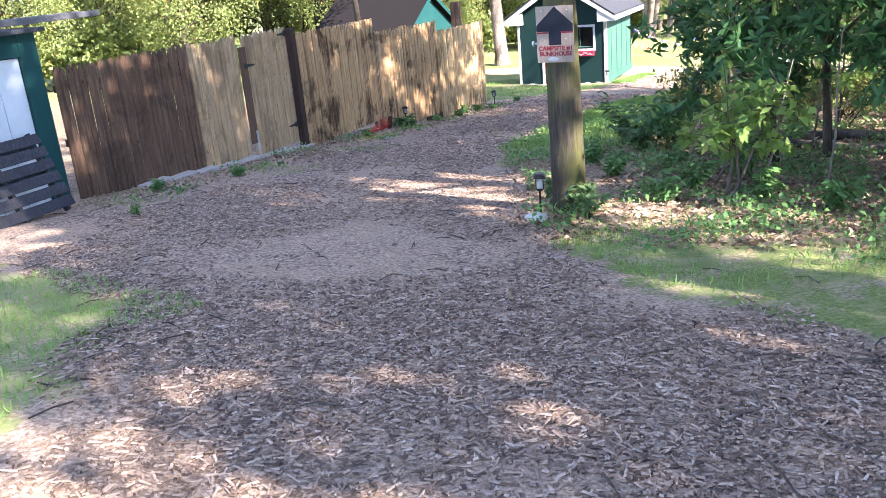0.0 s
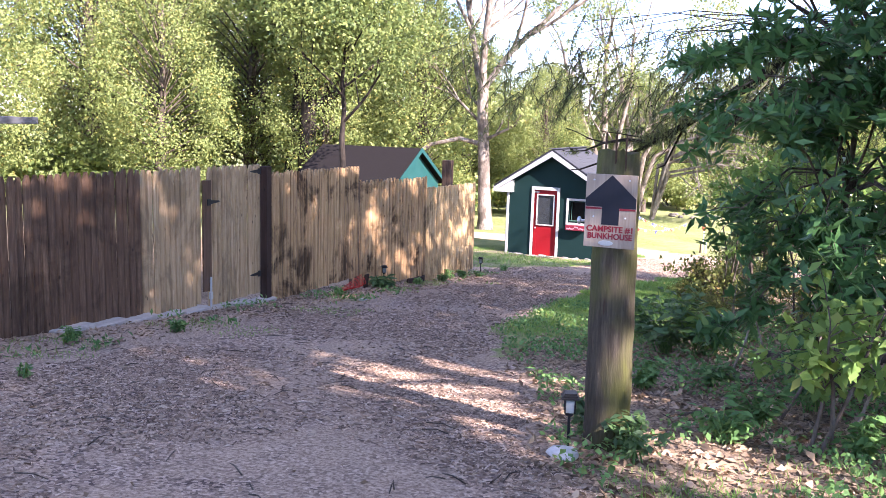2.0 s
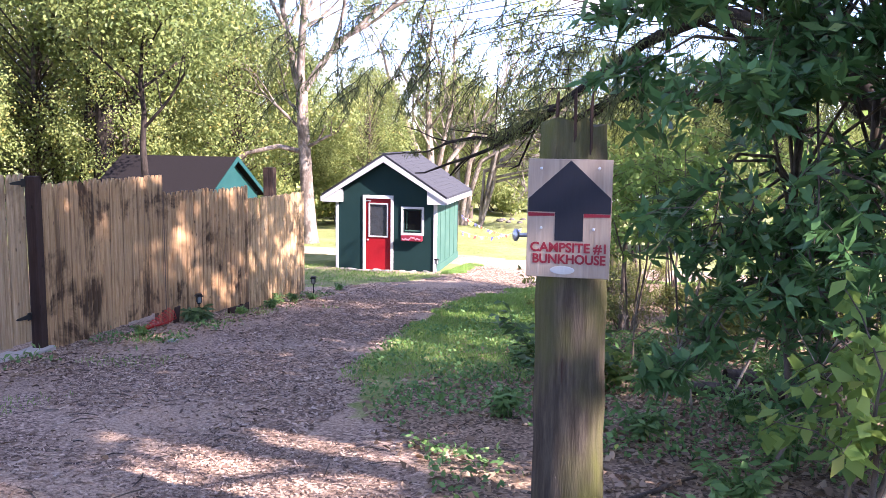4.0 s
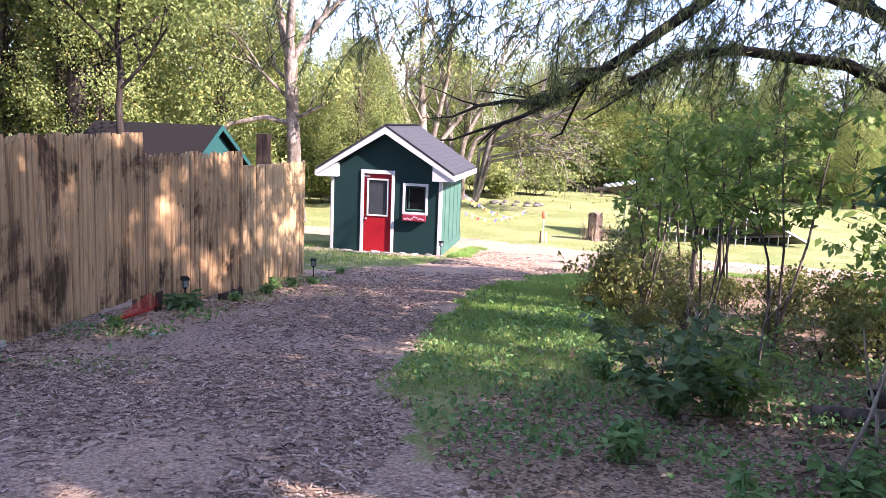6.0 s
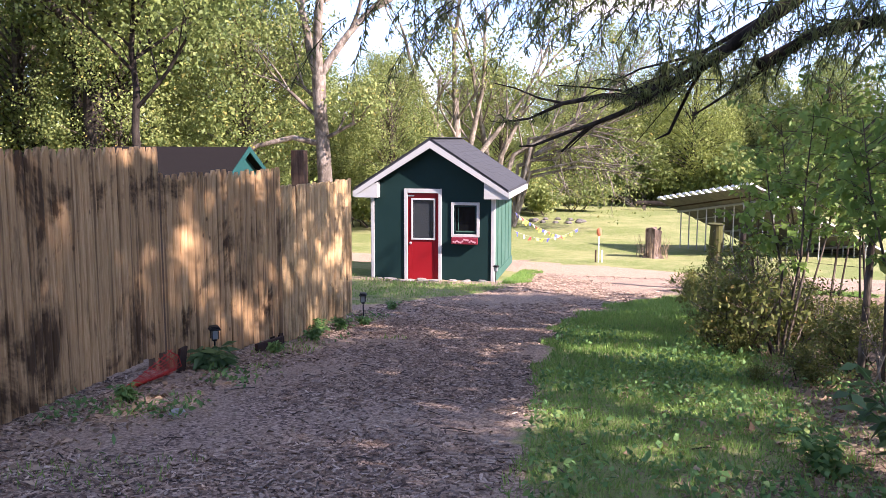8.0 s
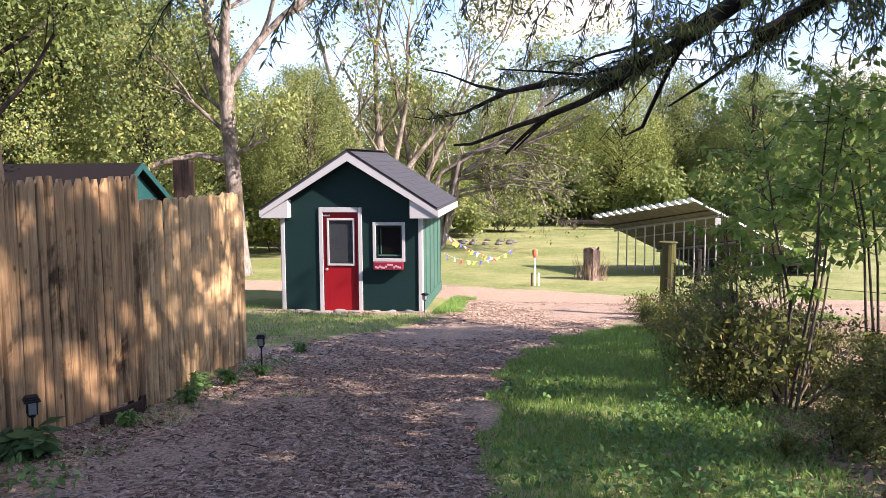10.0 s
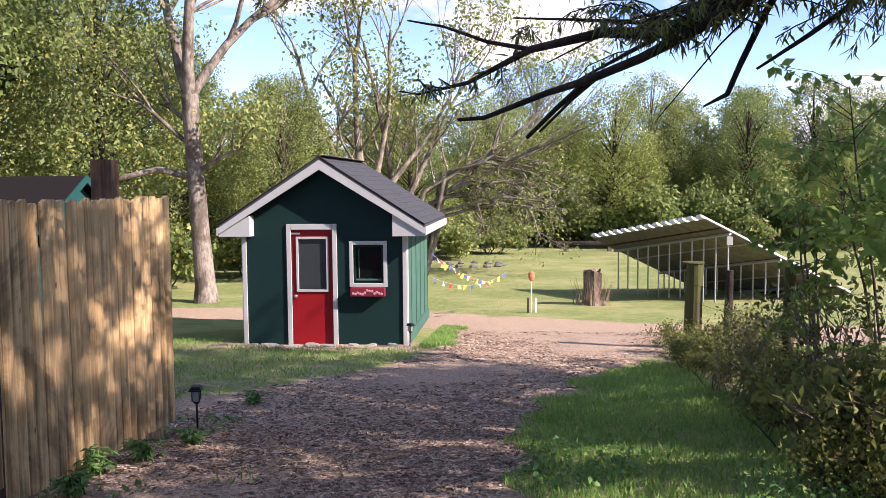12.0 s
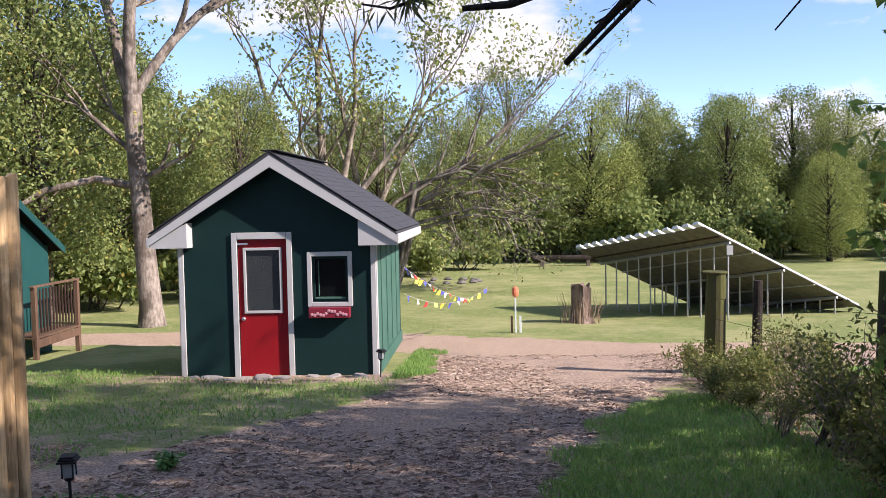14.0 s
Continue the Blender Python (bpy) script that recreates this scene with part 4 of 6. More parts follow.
# ---- teal shed with the old white door, and the pallet ----
def teal_shed():
    x, ya, yb = -8.02, 3.4, 6.95
    zb = -0.55
    root = thing("tool_shed", pose(x, ya, zb), "teal framed tool shed with a white boarded side", "shed")
    L = yb - ya
    h = 2.32
    box_part("corner_post", (0.14, 0.26, h), (-0.07, L - 0.13, h / 2), M_TEAL, root)
    box_part("corner_post", (0.14, 0.20, h), (-0.07, 0.1, h / 2), M_TEAL, root)
    box_part("top_beam", (0.138, L - 0.47, 0.26), (-0.07, L / 2 - 0.03, h - 0.13), M_TEAL, root)
    for k in range(9):
        w = (L - 0.47) / 9
        box_part("board", (0.025, w - 0.006, h - 0.27), (-0.055, 0.205 + w * (k + 0.5), (h - 0.27) / 2), M_WHITE_OLD, root)
    box_part("back_wall", (0.06, L, h), (-2.0, L / 2, h / 2), M_TEAL, root)
    box_part("end_wall", (1.82, 0.06, h), (-1.06, L - 0.04, h / 2), M_TEAL, root)
    box_part("end_wall", (1.82, 0.06, h), (-1.06, 0.04, h / 2), M_TEAL, root)
    box_part("roof_deck", (2.3, L + 0.1, 0.05), (-1.0, L / 2, h + 0.03), M_SHINGLE, root)
    return root


teal_shed()
rack = thing("metal_ladder", pose(-8.1, 4.0, 1.86), "grey metal ladder lying along the shed roof", "ladder")
for dx in (0, -0.36):
    bm = bmesh.new()
    add_box(bm, (0.03, 4.1, 0.075), (dx, 2.05, 0.04), None, 0.004)
    part("stile", bm, M_METAL_DARK, rack)
for k in range(11):
    bm = bmesh.new()
    add_round(bm, [0.016, 0.016], [0, 0.33], 8, pose(-0.345, 0.25 + k * 0.36, 0.04, 0, 90, 0))
    part("rung", bm, M_METAL_DARK, rack, smooth=True)


def pallet():
    root = thing("pallet", pose(-7.30, 5.05, -0.20, 0, -24, 0), "dark grey-stained wooden pallet leaning on the shed", "pallet")
    for k in range(6):
        box_part("slat", (0.02, 1.35, 0.125), (0, 0.66, 0.09 + k * 0.158), M_PALLET, root)
    for y in (0.08, 0.66, 1.24):
        box_part("stringer", (0.085, 0.04, 0.98), (-0.055, y, 0.48), M_PALLET, root)
    for k in (0.1, 0.48, 0.86):
        box_part("slat", (0.02, 1.35, 0.10), (-0.11, 0.66, k), M_PALLET, root)
    return root


M_PALLET = plank_material("pallet_wood", (0.025, 0.025, 0.029), (0.045, 0.046, 0.053), (0.085, 0.085, 0.092), 0.2)
pallet()


# ---- the house beyond the fence, with its deck ----
def far_house():
    x1, x0, y0, y1 = -13.7, -17.4, 27.6, 31.6
    zb, ze, zr = -2.6, -0.25, 0.92
    root = thing("cabin", pose(x1, y0, zb), "teal cabin with a dark shingle roof behind the fence", "cabin")
    L, d, h, rise = x1 - x0, y1 - y0, ze - zb, zr - ze
    for yy, nm in ((0.06, "front_wall"), (d - 0.06, "back_wall")):
        box_part(nm, (L, 0.12, h), (-L / 2, yy, h / 2), M_TEAL, root)
    for xx in (-0.06, -L + 0.06):
        bm = bmesh.new()
        add_prism(bm, [(0.0, 0), (d - 0.245, 0), (d - 0.245, h), (d / 2 - 0.12, h + rise * 0.94), (0.0, h)], 0.12, pose(xx + 0.06, 0.122, 0, 0, 0, 90))
        part("gable_wall", bm, M_TEAL, root)
    for s in (-1, 1):
        bm = bmesh.new()
        half = d / 2
        o = [(0, h + rise), (s * (half + 0.25), h - 0.25 * rise / half), (s * (half + 0.25), h - 0.25 * rise / half + 0.08), (0, h + rise + 0.09)]
        add_prism(bm, o, L + 0.5, pose(0.2, half, 0, 0, 0, 90))
        part("roof_slope", bm, M_SHINGLE_DARK, root, "dark shingle roof")
        bm = bmesh.new()
        o = [(0, h + rise + 0.1), (s * (half + 0.27), h - 0.25 * rise / half + 0.09), (s * (half + 0.27), h - 0.25 * rise / half - 0.06), (0, h + rise - 0.06)]
        add_prism(bm, o, 0.03, pose(0.23, half, 0, 0, 0, 90))
        part("bargeboard", bm, M_TEAL, root, "teal bargeboard")
    deck = thing("deck", pose(x1 + 0.02, y1 - 1.75, zb), "brown wooden deck with a picket railing beside the cabin", "deck")
    for k in range(12):
        box_part("deck_board", (0.62, 0.135, 0.03), (0.31, 0.07 + k * 0.145, 0.66), M_TRIM_BROWN, deck)
    for y in (0.05, 1.70):
        box_part("deck_post", (0.09, 0.09, 1.62), (0.57, y, 0.80), M_TRIM_BROWN, deck)
    box_part("joist", (0.045, 1.75, 0.16), (0.595, 0.87, 0.55), M_TRIM_BROWN, deck)
    box_part("hand_rail", (0.09, 1.8, 0.04), (0.57, 0.87, 1.63), M_TRIM_BROWN, deck)
    for k in range(13):
        box_part("baluster", (0.03, 0.03, 0.84), (0.57, 0.15 + k * 0.12, 1.15), M_POST_DARK, deck)


M_SHINGLE_DARK = plain_material("dark_brown_shingle", (0.017, 0.015, 0.015), 0.98, vary=0.5, scale=30, spec=0.05)
far_house()


# ---- solar array in the meadow ----
def solar_array():
    H1, H2, L1 = Vector((0.95, 36.6, -0.28)), Vector((-1.9, 40.3, -1.05)), Vector((5.6, 38.4, -2.6))
    along, down = H2 - H1, L1 - H1
    nrm = along.cross(down).normalized()
    if nrm.z < 0:
        nrm = -nrm
    root = thing("solar_array", Matrix.Translation((H1.x, H1.y, ground_z(H1.x, H1.y))), "ground-mounted array of corrugated panels on thin metal posts", "solar array")
    base = Vector((H1.x, H1.y, ground_z(H1.x, H1.y)))
    turn = Matrix((along.normalized(), down.normalized(), nrm)).transposed().to_4x4()
    n = 14
    for k in range(n):
        bm = bmesh.new()
        wd = along.length / n
        c = H1 + along * ((k + 0.5) / n) + down * 0.5 - base
        add_box(bm, (wd * 0.96, down.length, 0.03), c, turn, 0.006)
        panel = part("panel", bm, M_PANEL, root, "grey weathered panel strip")
        bm = bmesh.new()
        ridge = [(-wd * 0.34, 0.0), (-wd * 0.2, 0.09), (wd * 0.2, 0.09), (wd * 0.34, 0.0)]
        add_prism(bm, ridge, down.length + 0.22, Matrix.Translation(c) @ turn @ pose(0, -down.length / 2 - 0.14, 0.017))
        part("ridge", bm, M_SHEET, panel, "white corrugated sheet ridge")
        for r in range(5):
            bm = bmesh.new()
            add_box(bm, (wd * 0.9, 0.05, 0.03), c + down * (-0.4 + 0.2 * r) - nrm * 0.032, turn, 0.003)
            part("batten", bm, M_METAL_DULL if r % 2 else M_POST_DARK, panel)
    for f in (0.16, 0.5, 0.85):
        bm = bmesh.new()
        add_box(bm, (along.length, 0.06, 0.07), H1 + along * 0.5 + down * f - nrm * 0.075 - base, turn, 0.004)
        part("purlin", bm, M_METAL_DULL, root, "grey metal beam")
        for k in range(11):
            p = H1 + along * ((k + 0.15) / 10.6) + down * f - nrm * 0.08
            g = ground_z(p.x, p.y) - 0.05
            if p.z - g > 0.1:
                bm = bmesh.new()
                add_round(bm, [0.022, 0.022], [0, p.z - g], 8, Matrix.Translation(Vector((p.x, p.y, g)) - base))
                part("post", bm, M_METAL_DULL, root)
    p = H1 + along * 0.01 + down * 0.16 - base
    box_part("junction_box", (0.16, 0.08, 0.24), p + Vector((-0.02, -0.1, -0.25)), M_WHITE, root, "pale grey junction box")


M_PANEL = plain_material("panel_backs", (0.17, 0.155, 0.125), 0.7, 0.0, 0.8, 5)
M_SHEET = plain_material("white_sheet_metal", (0.78, 0.8, 0.82), 0.35, 0.0, 0.15, 6)
M_METAL_DULL = plain_material("dull_metal", (0.42, 0.42, 0.40), 0.55, 0.5, 0.3)
solar_array()


# ---- single trees near the bunkhouse ----
def big_tree():
    """The forked tree beside the bunkhouse, with one long drooping limb."""
    x, y = -13.7, 36.9
    root = thing("forked_tree", pose(x, y, ground_z(x, y)), "tall forked tree with a mottled pale trunk beside the bunkhouse", "tree")
    rng, npr, wood, tips = random.Random(5), np.random.default_rng(5), Soup(), []
    trunk = [(0, 0, -0.2), (-0.02, 0, 0.5), (-0.12, 0, 2.0), (-0.2, 0, 3.6), (-0.3, 0, 5.2), (-0.33, 0, 6.2)]
    wood.tube(trunk, [0.42, 0.31, 0.27, 0.25, 0.24, 0.25], 14)
    f = Vector((-0.33, 0, 6.1))
    for d, ln, r in (((-0.42, 0.1, 0.9), 4.6, 0.17), ((0.02, -0.2, 1), 5.2, 0.19), ((0.52, 0.2, 0.85), 5.0, 0.15), ((-0.15, 0.5, 0.8), 4.2, 0.13)):
        grow(wood, tips, f, d, ln, r, 3, rng, 0.5)
    for z, d, ln in ((4.6, (-0.9, -0.2, 0.55), 2.6), (3.9, (0.9, -0.3, 0.5), 1.8), (5.3, (-0.8, 0.5, 0.5), 3.0)):
        grow(wood, tips, (-0.25, 0, z), d, ln, 0.08, 2, rng, 0.55)
    limb = [(-0.2, 0, 3.75), (-1.2, -0.4, 4.0), (-2.4, -0.8, 3.7), (-3.6, -1.2, 2.9), (-4.8, -1.6, 2.5)]
    wood.tube(limb, [0.12, 0.1, 0.085, 0.06, 0.03], 7)
    soup_part("trunk", wood, M_BARK_MOTTLED, root, smooth=True)
    leaves = Soup()
    clump_leaves(leaves, tips, npr, 34, 0.8, 0.15, 0.09)
    droop = []
    for p in limb[2:]:
        for _ in range(7):
            droop.append((Vector(p) + Vector((rng.uniform(-1.4, 0.7), rng.uniform(-1, 1), rng.uniform(-0.4, 1.9))), None))
    clump_leaves(leaves, droop, npr, 60, 0.75, 0.20, 0.09)
    soup_part("crown", leaves, M_LEAF_SUNNY, root)


def bark_mottled():
    m = Nodes("mottled_bark")
    f = m.noise(16, 6, 0.7, (1, 1, 0.3), world=True)
    b = m.noise(2.6, 4, 0.65, (1, 1, 0.6), world=True)
    c = m.ramp(f, (0.35, (0.13, 0.105, 0.082)), (0.65, (0.36, 0.305, 0.25)))
    c = m.mix(m.ramp(b, (0.47, 0.0), (0.58, 0.8)), c, (0.085, 0.068, 0.052))
    m.bump(f, 0.8, 0.02)
    return m.done(c, 0.9, spec=0.15)


M_BARK_MOTTLED = bark_mottled()
big_tree()


def pale_tree(x, y, stems, seed, label, leaf_per, length):
    """Several pale stems rising from one foot, thinly leaved."""
    root = thing("multi_stem_tree", pose(x, y, ground_z(x, y)), label, "tree", "pale thin trees")
    rng, npr, wood, tips = random.Random(seed), np.random.default_rng(seed), Soup(), []
    for dx, dz, r, ln in stems:
        mid = Vector((dx * 0.35, rng.uniform(-0.3, 0.3), 3.4))
        top = Vector((dx, rng.uniform(-0.5, 0.5), 3.4 + dz))
        wood.tube([(dx * 0.08, 0, -0.2), mid * 0.5, mid, mid.lerp(top, 0.5), top], [r * 1.2, r, r * 0.85, r * 0.7, r * 0.5], 8)
        d = (top - mid).normalized()
        grow(wood, tips, top, d, ln, r * 0.5, 3, rng, 0.42)
        for f in (0.2, 0.5, 0.8):
            s = Vector((rng.uniform(-1, 1), rng.uniform(-1, 1), 0.9)).normalized()
            grow(wood, tips, mid.lerp(top, f), s, ln * 0.6, r * 0.3, 2, rng, 0.45)
    soup_part("stem", wood, M_BARK_PALE, root, smooth=True)
    leaves = Soup()
    clump_leaves(leaves, tips, npr, leaf_per, 0.6, length, length * 0.55)
    soup_part("crown", leaves, M_LEAF_SUNNY, root)


pale_tree(-10.6, 46.5, [(-1.6, 2.6, 0.20, 3.6), (-0.3, 3.2, 0.24, 3.8), (1.0, 2.8, 0.18, 3.6), (2.4, 2.0, 0.15, 3.4)], 41, "pale-barked tree with several upright stems and thin leaves", 7, 0.2)
pale_tree(-9.4, 48.0, [(-0.6, 2.8, 0.17, 3.4), (1.6, 2.2, 0.16, 3.4), (3.2, 1.2, 0.14, 3.6)], 42, "pale leaning multi-stem tree with sparse foliage", 6, 0.2)


def bare_branches():
    """A half-dead tree that leans over, its grey branches sweeping down."""
    x, y = -8.3, 48.0
    root = thing("bare_tree", pose(x, y, ground_z(x, y)), "half-dead leaning tree with bare grey sweeping branches", "tree")
    rng, npr, wood, tips = random.Random(9), np.random.default_rng(9), Soup(), []
    for k in range(9):
        a = Vector((0.5 + rng.uniform(-0.3, 0.6), rng.uniform(-0.4, 0.4), 2.6 + rng.uniform(-0.6, 1.6)))
        b = a + Vector((rng.uniform(1.4, 2.6), rng.uniform(-0.8, 0.4), rng.uniform(0.2, 1.0)))
        c = b + Vector((rng.uniform(1.0, 2.2), rng.uniform(-0.8, 0.4), rng.uniform(-0.9, 0.3)))
        wood.tube([(0, 0, -0.2), a, b, c], [0.12, 0.09, 0.06, 0.035], 6)
        for p, q in ((a, b), (b, c)):
            for f in (0.3, 0.6, 0.9):
                grow(wood, tips, p.lerp(q, f), (rng.uniform(0.2, 1), rng.uniform(-0.6, 0.4), rng.uniform(-0.8, 0.5)), rng.uniform(0.9, 1.7), 0.035, 2, rng, 0.4, 0.5, 5)
    for d, ln in (((0.75, -0.1, 0.55), 4.0), ((0.85, -0.2, 0.3), 4.4)):
        grow(wood, tips, (1.0, 0, 3.4), d, ln, 0.1, 3, rng, 0.35)
    soup_part("branch", wood, M_BARK_GREY, root)
    leaves = Soup()
    clump_leaves(leaves, tips[::3], npr, 5, 0.45, 0.16, 0.08)
    tagged(soup_part("foliage", leaves, M_LEAF_SUNNY, root), kind="stuff")


M_BARK_GREY = bark_material("grey_dead_wood", (0.15, 0.125, 0.10), (0.34, 0.295, 0.245))
bare_branches()
tree("dark_tree", pose(-21.7, 34.8, ground_z(-21.7, 34.8)), 17, 0.5, M_BARK_DARK, M_LEAF_MID, "big dark-trunked tree standing behind the fence", 51, first=0.3, limbs=11, per=48, levels=3)
tree("dark_tree", pose(-23.6, 35.8, ground_z(-23.6, 35.8)), 14, 0.26, M_BARK_DARK, M_LEAF_MID, "slim dark tree leaning beside the big one", 52, first=0.35, limbs=8, per=44, lean=(0.12, 0))


# ---- undergrowth ----
def shrub(name, m, size, leaf, label, seed, n_stems=9, per=40, leaf_size=0.2, width=0.5, category="shrub", group="", radius=0.35, bark=None):
    root = thing(name, m, label, category, group)
    rng, npr, wood, tips = random.Random(seed), np.random.default_rng(seed), Soup(), []
    for _ in range(n_stems):
        a = rng.uniform(0, 6.28)
        grow(wood, tips, (rng.uniform(-0.25, 0.25) * size[0], rng.uniform(-0.25, 0.25) * size[1], -0.05), (math.cos(a) * size[0] / size[2] * rng.uniform(0.2, 1), math.sin(a) * size[1] / size[2] * rng.uniform(0.2, 1), 1), size[2] * rng.uniform(0.45, 0.7), 0.012 + 0.01 * size[2], 2, rng, 0.5, 0.1, 5)
    tagged(soup_part("stem", wood, bark or M_BARK, root), kind="stuff")
    leaves = Soup()
    clump_leaves(leaves, tips, npr, per, radius * size[2] * 0.5, leaf_size, leaf_size * width)
    tagged(soup_part("foliage", leaves, leaf, root), kind="stuff")
    return root


HEDGE = shrub("meadow_shrub", pose(-9, 57.5, ground_z(-9, 57.5)), (4, 2.5, 2.4), M_LEAF_SUNNY, "sunlit tangled shrub at the meadow's edge", 61, 7, 24, 0.28, 0.6, group="meadow shrubs", radius=0.55)
HEDGE_DARK = shrub("meadow_shrub", pose(3, 62, ground_z(3, 62)), (4, 2.5, 2.8), M_LEAF_MID, "shady green shrub at the wood's edge", 62, 7, 24, 0.30, 0.6, group="meadow shrubs", radius=0.55)
for proto, spots in ((HEDGE, [(-5.8, 58, 0.8), (-12.5, 55, 1), (-16, 50, 1.1), (-7.5, 55, 0.7), (-20, 44, 1), (-24, 38, 1), (-17.5, 42, 0.9), (-28, 33, 1), (-10.5, 51, 0.9), (-33, 28, 1), (8, 60, 0.7), (19, 60, 0.9), (-15, 46, 0.8)]),
                     (HEDGE_DARK, [(-2.5, 63, 1), (0.3, 64.5, 1.1), (7, 63, 1), (11, 63.5, 1.1), (15, 63, 1), (20, 63, 1.1), (25, 61, 1), (30, 60, 1.1), (36, 62, 1.2), (-20, 50, 1.2), (-26, 46, 1.2), (-32, 38, 1.2), (-40, 32, 1.2), (-30, 30, 1), (-22, 40, 1), (-6, 72, 1.9), (0, 76, 2.0), (5, 75, 1.9), (10, 77, 2.0), (15, 76, 1.9), (20, 78, 2.0), (26, 76, 2.0), (32, 74, 2.0), (39, 72, 2.0), (-14, 63, 1.6), (-20, 58, 1.7), (-28, 52, 1.7)])):
    for x, y, s in spots:
        plant(proto, x, y, s, rt.uniform(0, 360))


# ---- the broad-leaved bush behind the sign post ----
def whorl_leaves(soup, centres, rng, per, length, width):
    c = np.repeat(np.asarray(centres), per, 0)
    axis = np.repeat(dirs(rng, len(centres), 0.9), per, 0)
    out = dirs(rng, len(c))
    out = out - axis * np.sum(out * axis, 1, keepdims=True)
    ways = out / np.linalg.norm(out, axis=1, keepdims=True) + axis * rng.uniform(-0.2, 0.6, (len(c), 1))
    soup.leaves(c + rng.normal(size=c.shape) * 0.012, ways, axis + dirs(rng, len(c)) * 0.3, length * rng.uniform(0.65, 1.25, len(c)), width * rng.uniform(0.7, 1.2, len(c)), 0.12)


def big_bush():
    x, y = 0.75, 9.3
    g = ground_z(x, y)
    root = thing("broadleaf_bush", pose(x, y, g), "big dark green broad-leaved bush behind the sign post", "bush")
    rng, npr, wood = random.Random(3), np.random.default_rng(3), Soup()
    blobs = [((-1.15, -0.45, 2.75), (1.05, 0.8, 0.55), 520), ((0.3, -0.3, 2.5), (1.5, 1.2, 1.2), 1100), ((1.9, 0.2, 2.7), (1.7, 1.3, 1.6), 1000), ((-0.9, 0.1, 1.35), (0.75, 0.9, 0.75), 480), ((0.2, 0.0, 3.7), (2.2, 1.5, 0.9), 900), ((1.2, -0.9, 1.25), (1.1, 0.5, 0.5), 420), ((2.6, -0.6, 1.5), (1.0, 0.8, 0.9), 420)]
    spots, feet = [], []
    for k in range(6):
        low = Vector((-0.5 + 0.65 * k + rng.uniform(-0.2, 0.2), rng.uniform(0.1, 1.2), -0.05))
        top = low + Vector((rng.uniform(-0.35, 0.35), rng.uniform(-0.5, 0.2), rng.uniform(2.2, 3.0)))
        joint = low.lerp(top, 0.5) + Vector((rng.uniform(-0.12, 0.12), 0.05, 0))
        wood.tube([low, joint, top], [0.055, 0.042, 0.022], 7)
        feet += [low.lerp(joint, 0.8), joint.lerp(top, 0.4), top]
    for c, r, n in blobs:
        for _ in range(n // 26):
            e = Vector(c) + Vector((rng.uniform(-0.95, 0.95) * r[0], rng.uniform(-0.95, 0.95) * r[1], rng.uniform(-0.9, 0.9) * r[2]))
            foot = min(feet, key=lambda f: (f - e).length + rng.uniform(0, 1.2))
            arch = foot.lerp(e, 0.6) + Vector((0, 0, 0.3))
            wood.tube([foot, foot.lerp(arch, 0.5) + Vector((0.05, 0.04, 0.1)), arch, e], [0.016, 0.013, 0.010, 0.004], 5)
            way = (e - arch).normalized()
            for _ in range(7):
                p = arch.lerp(e, rng.uniform(0.1, 1.0))
                d = (way + Vector((rng.uniform(-1, 1), rng.uniform(-1, 1), rng.uniform(-0.3, 0.35)))).normalized() * rng.uniform(0.18, 0.5)
                wood.tube([p, p + d * 0.5 + Vector((0, 0, 0.03)), p + d], [0.006, 0.004, 0.002], 3)
                spots += [tuple(p + d * f) for f in (0.45, 0.75, 1.0)]
    spots = np.array(spots)
    spots = spots[spots[:, 2] > 0.5]
    tagged(soup_part("stem", wood, M_BARK, root), kind="stuff")
    leaves = Soup()
    whorl_leaves(leaves, spots, npr, 7, 0.15, 0.05)
    tagged(soup_part("foliage", leaves, M_LEAF_BUSH, root), kind="stuff")


big_bush()
for k, (x, y, s) in enumerate(((4.2, 11.5, (2.4, 2, 3.0)), (4.5, 8.0, (2, 2, 3.4)), (6.0, 15.0, (3, 2, 3.5)))):
    shrub("thicket_shrub", pose(x, y, ground_z(x, y)), s, M_LEAF_DARK, "dense dark shrub in the thicket beside the path", 70 + k, 12, 34, 0.13, 0.5, group="thicket shrubs", radius=0.4)


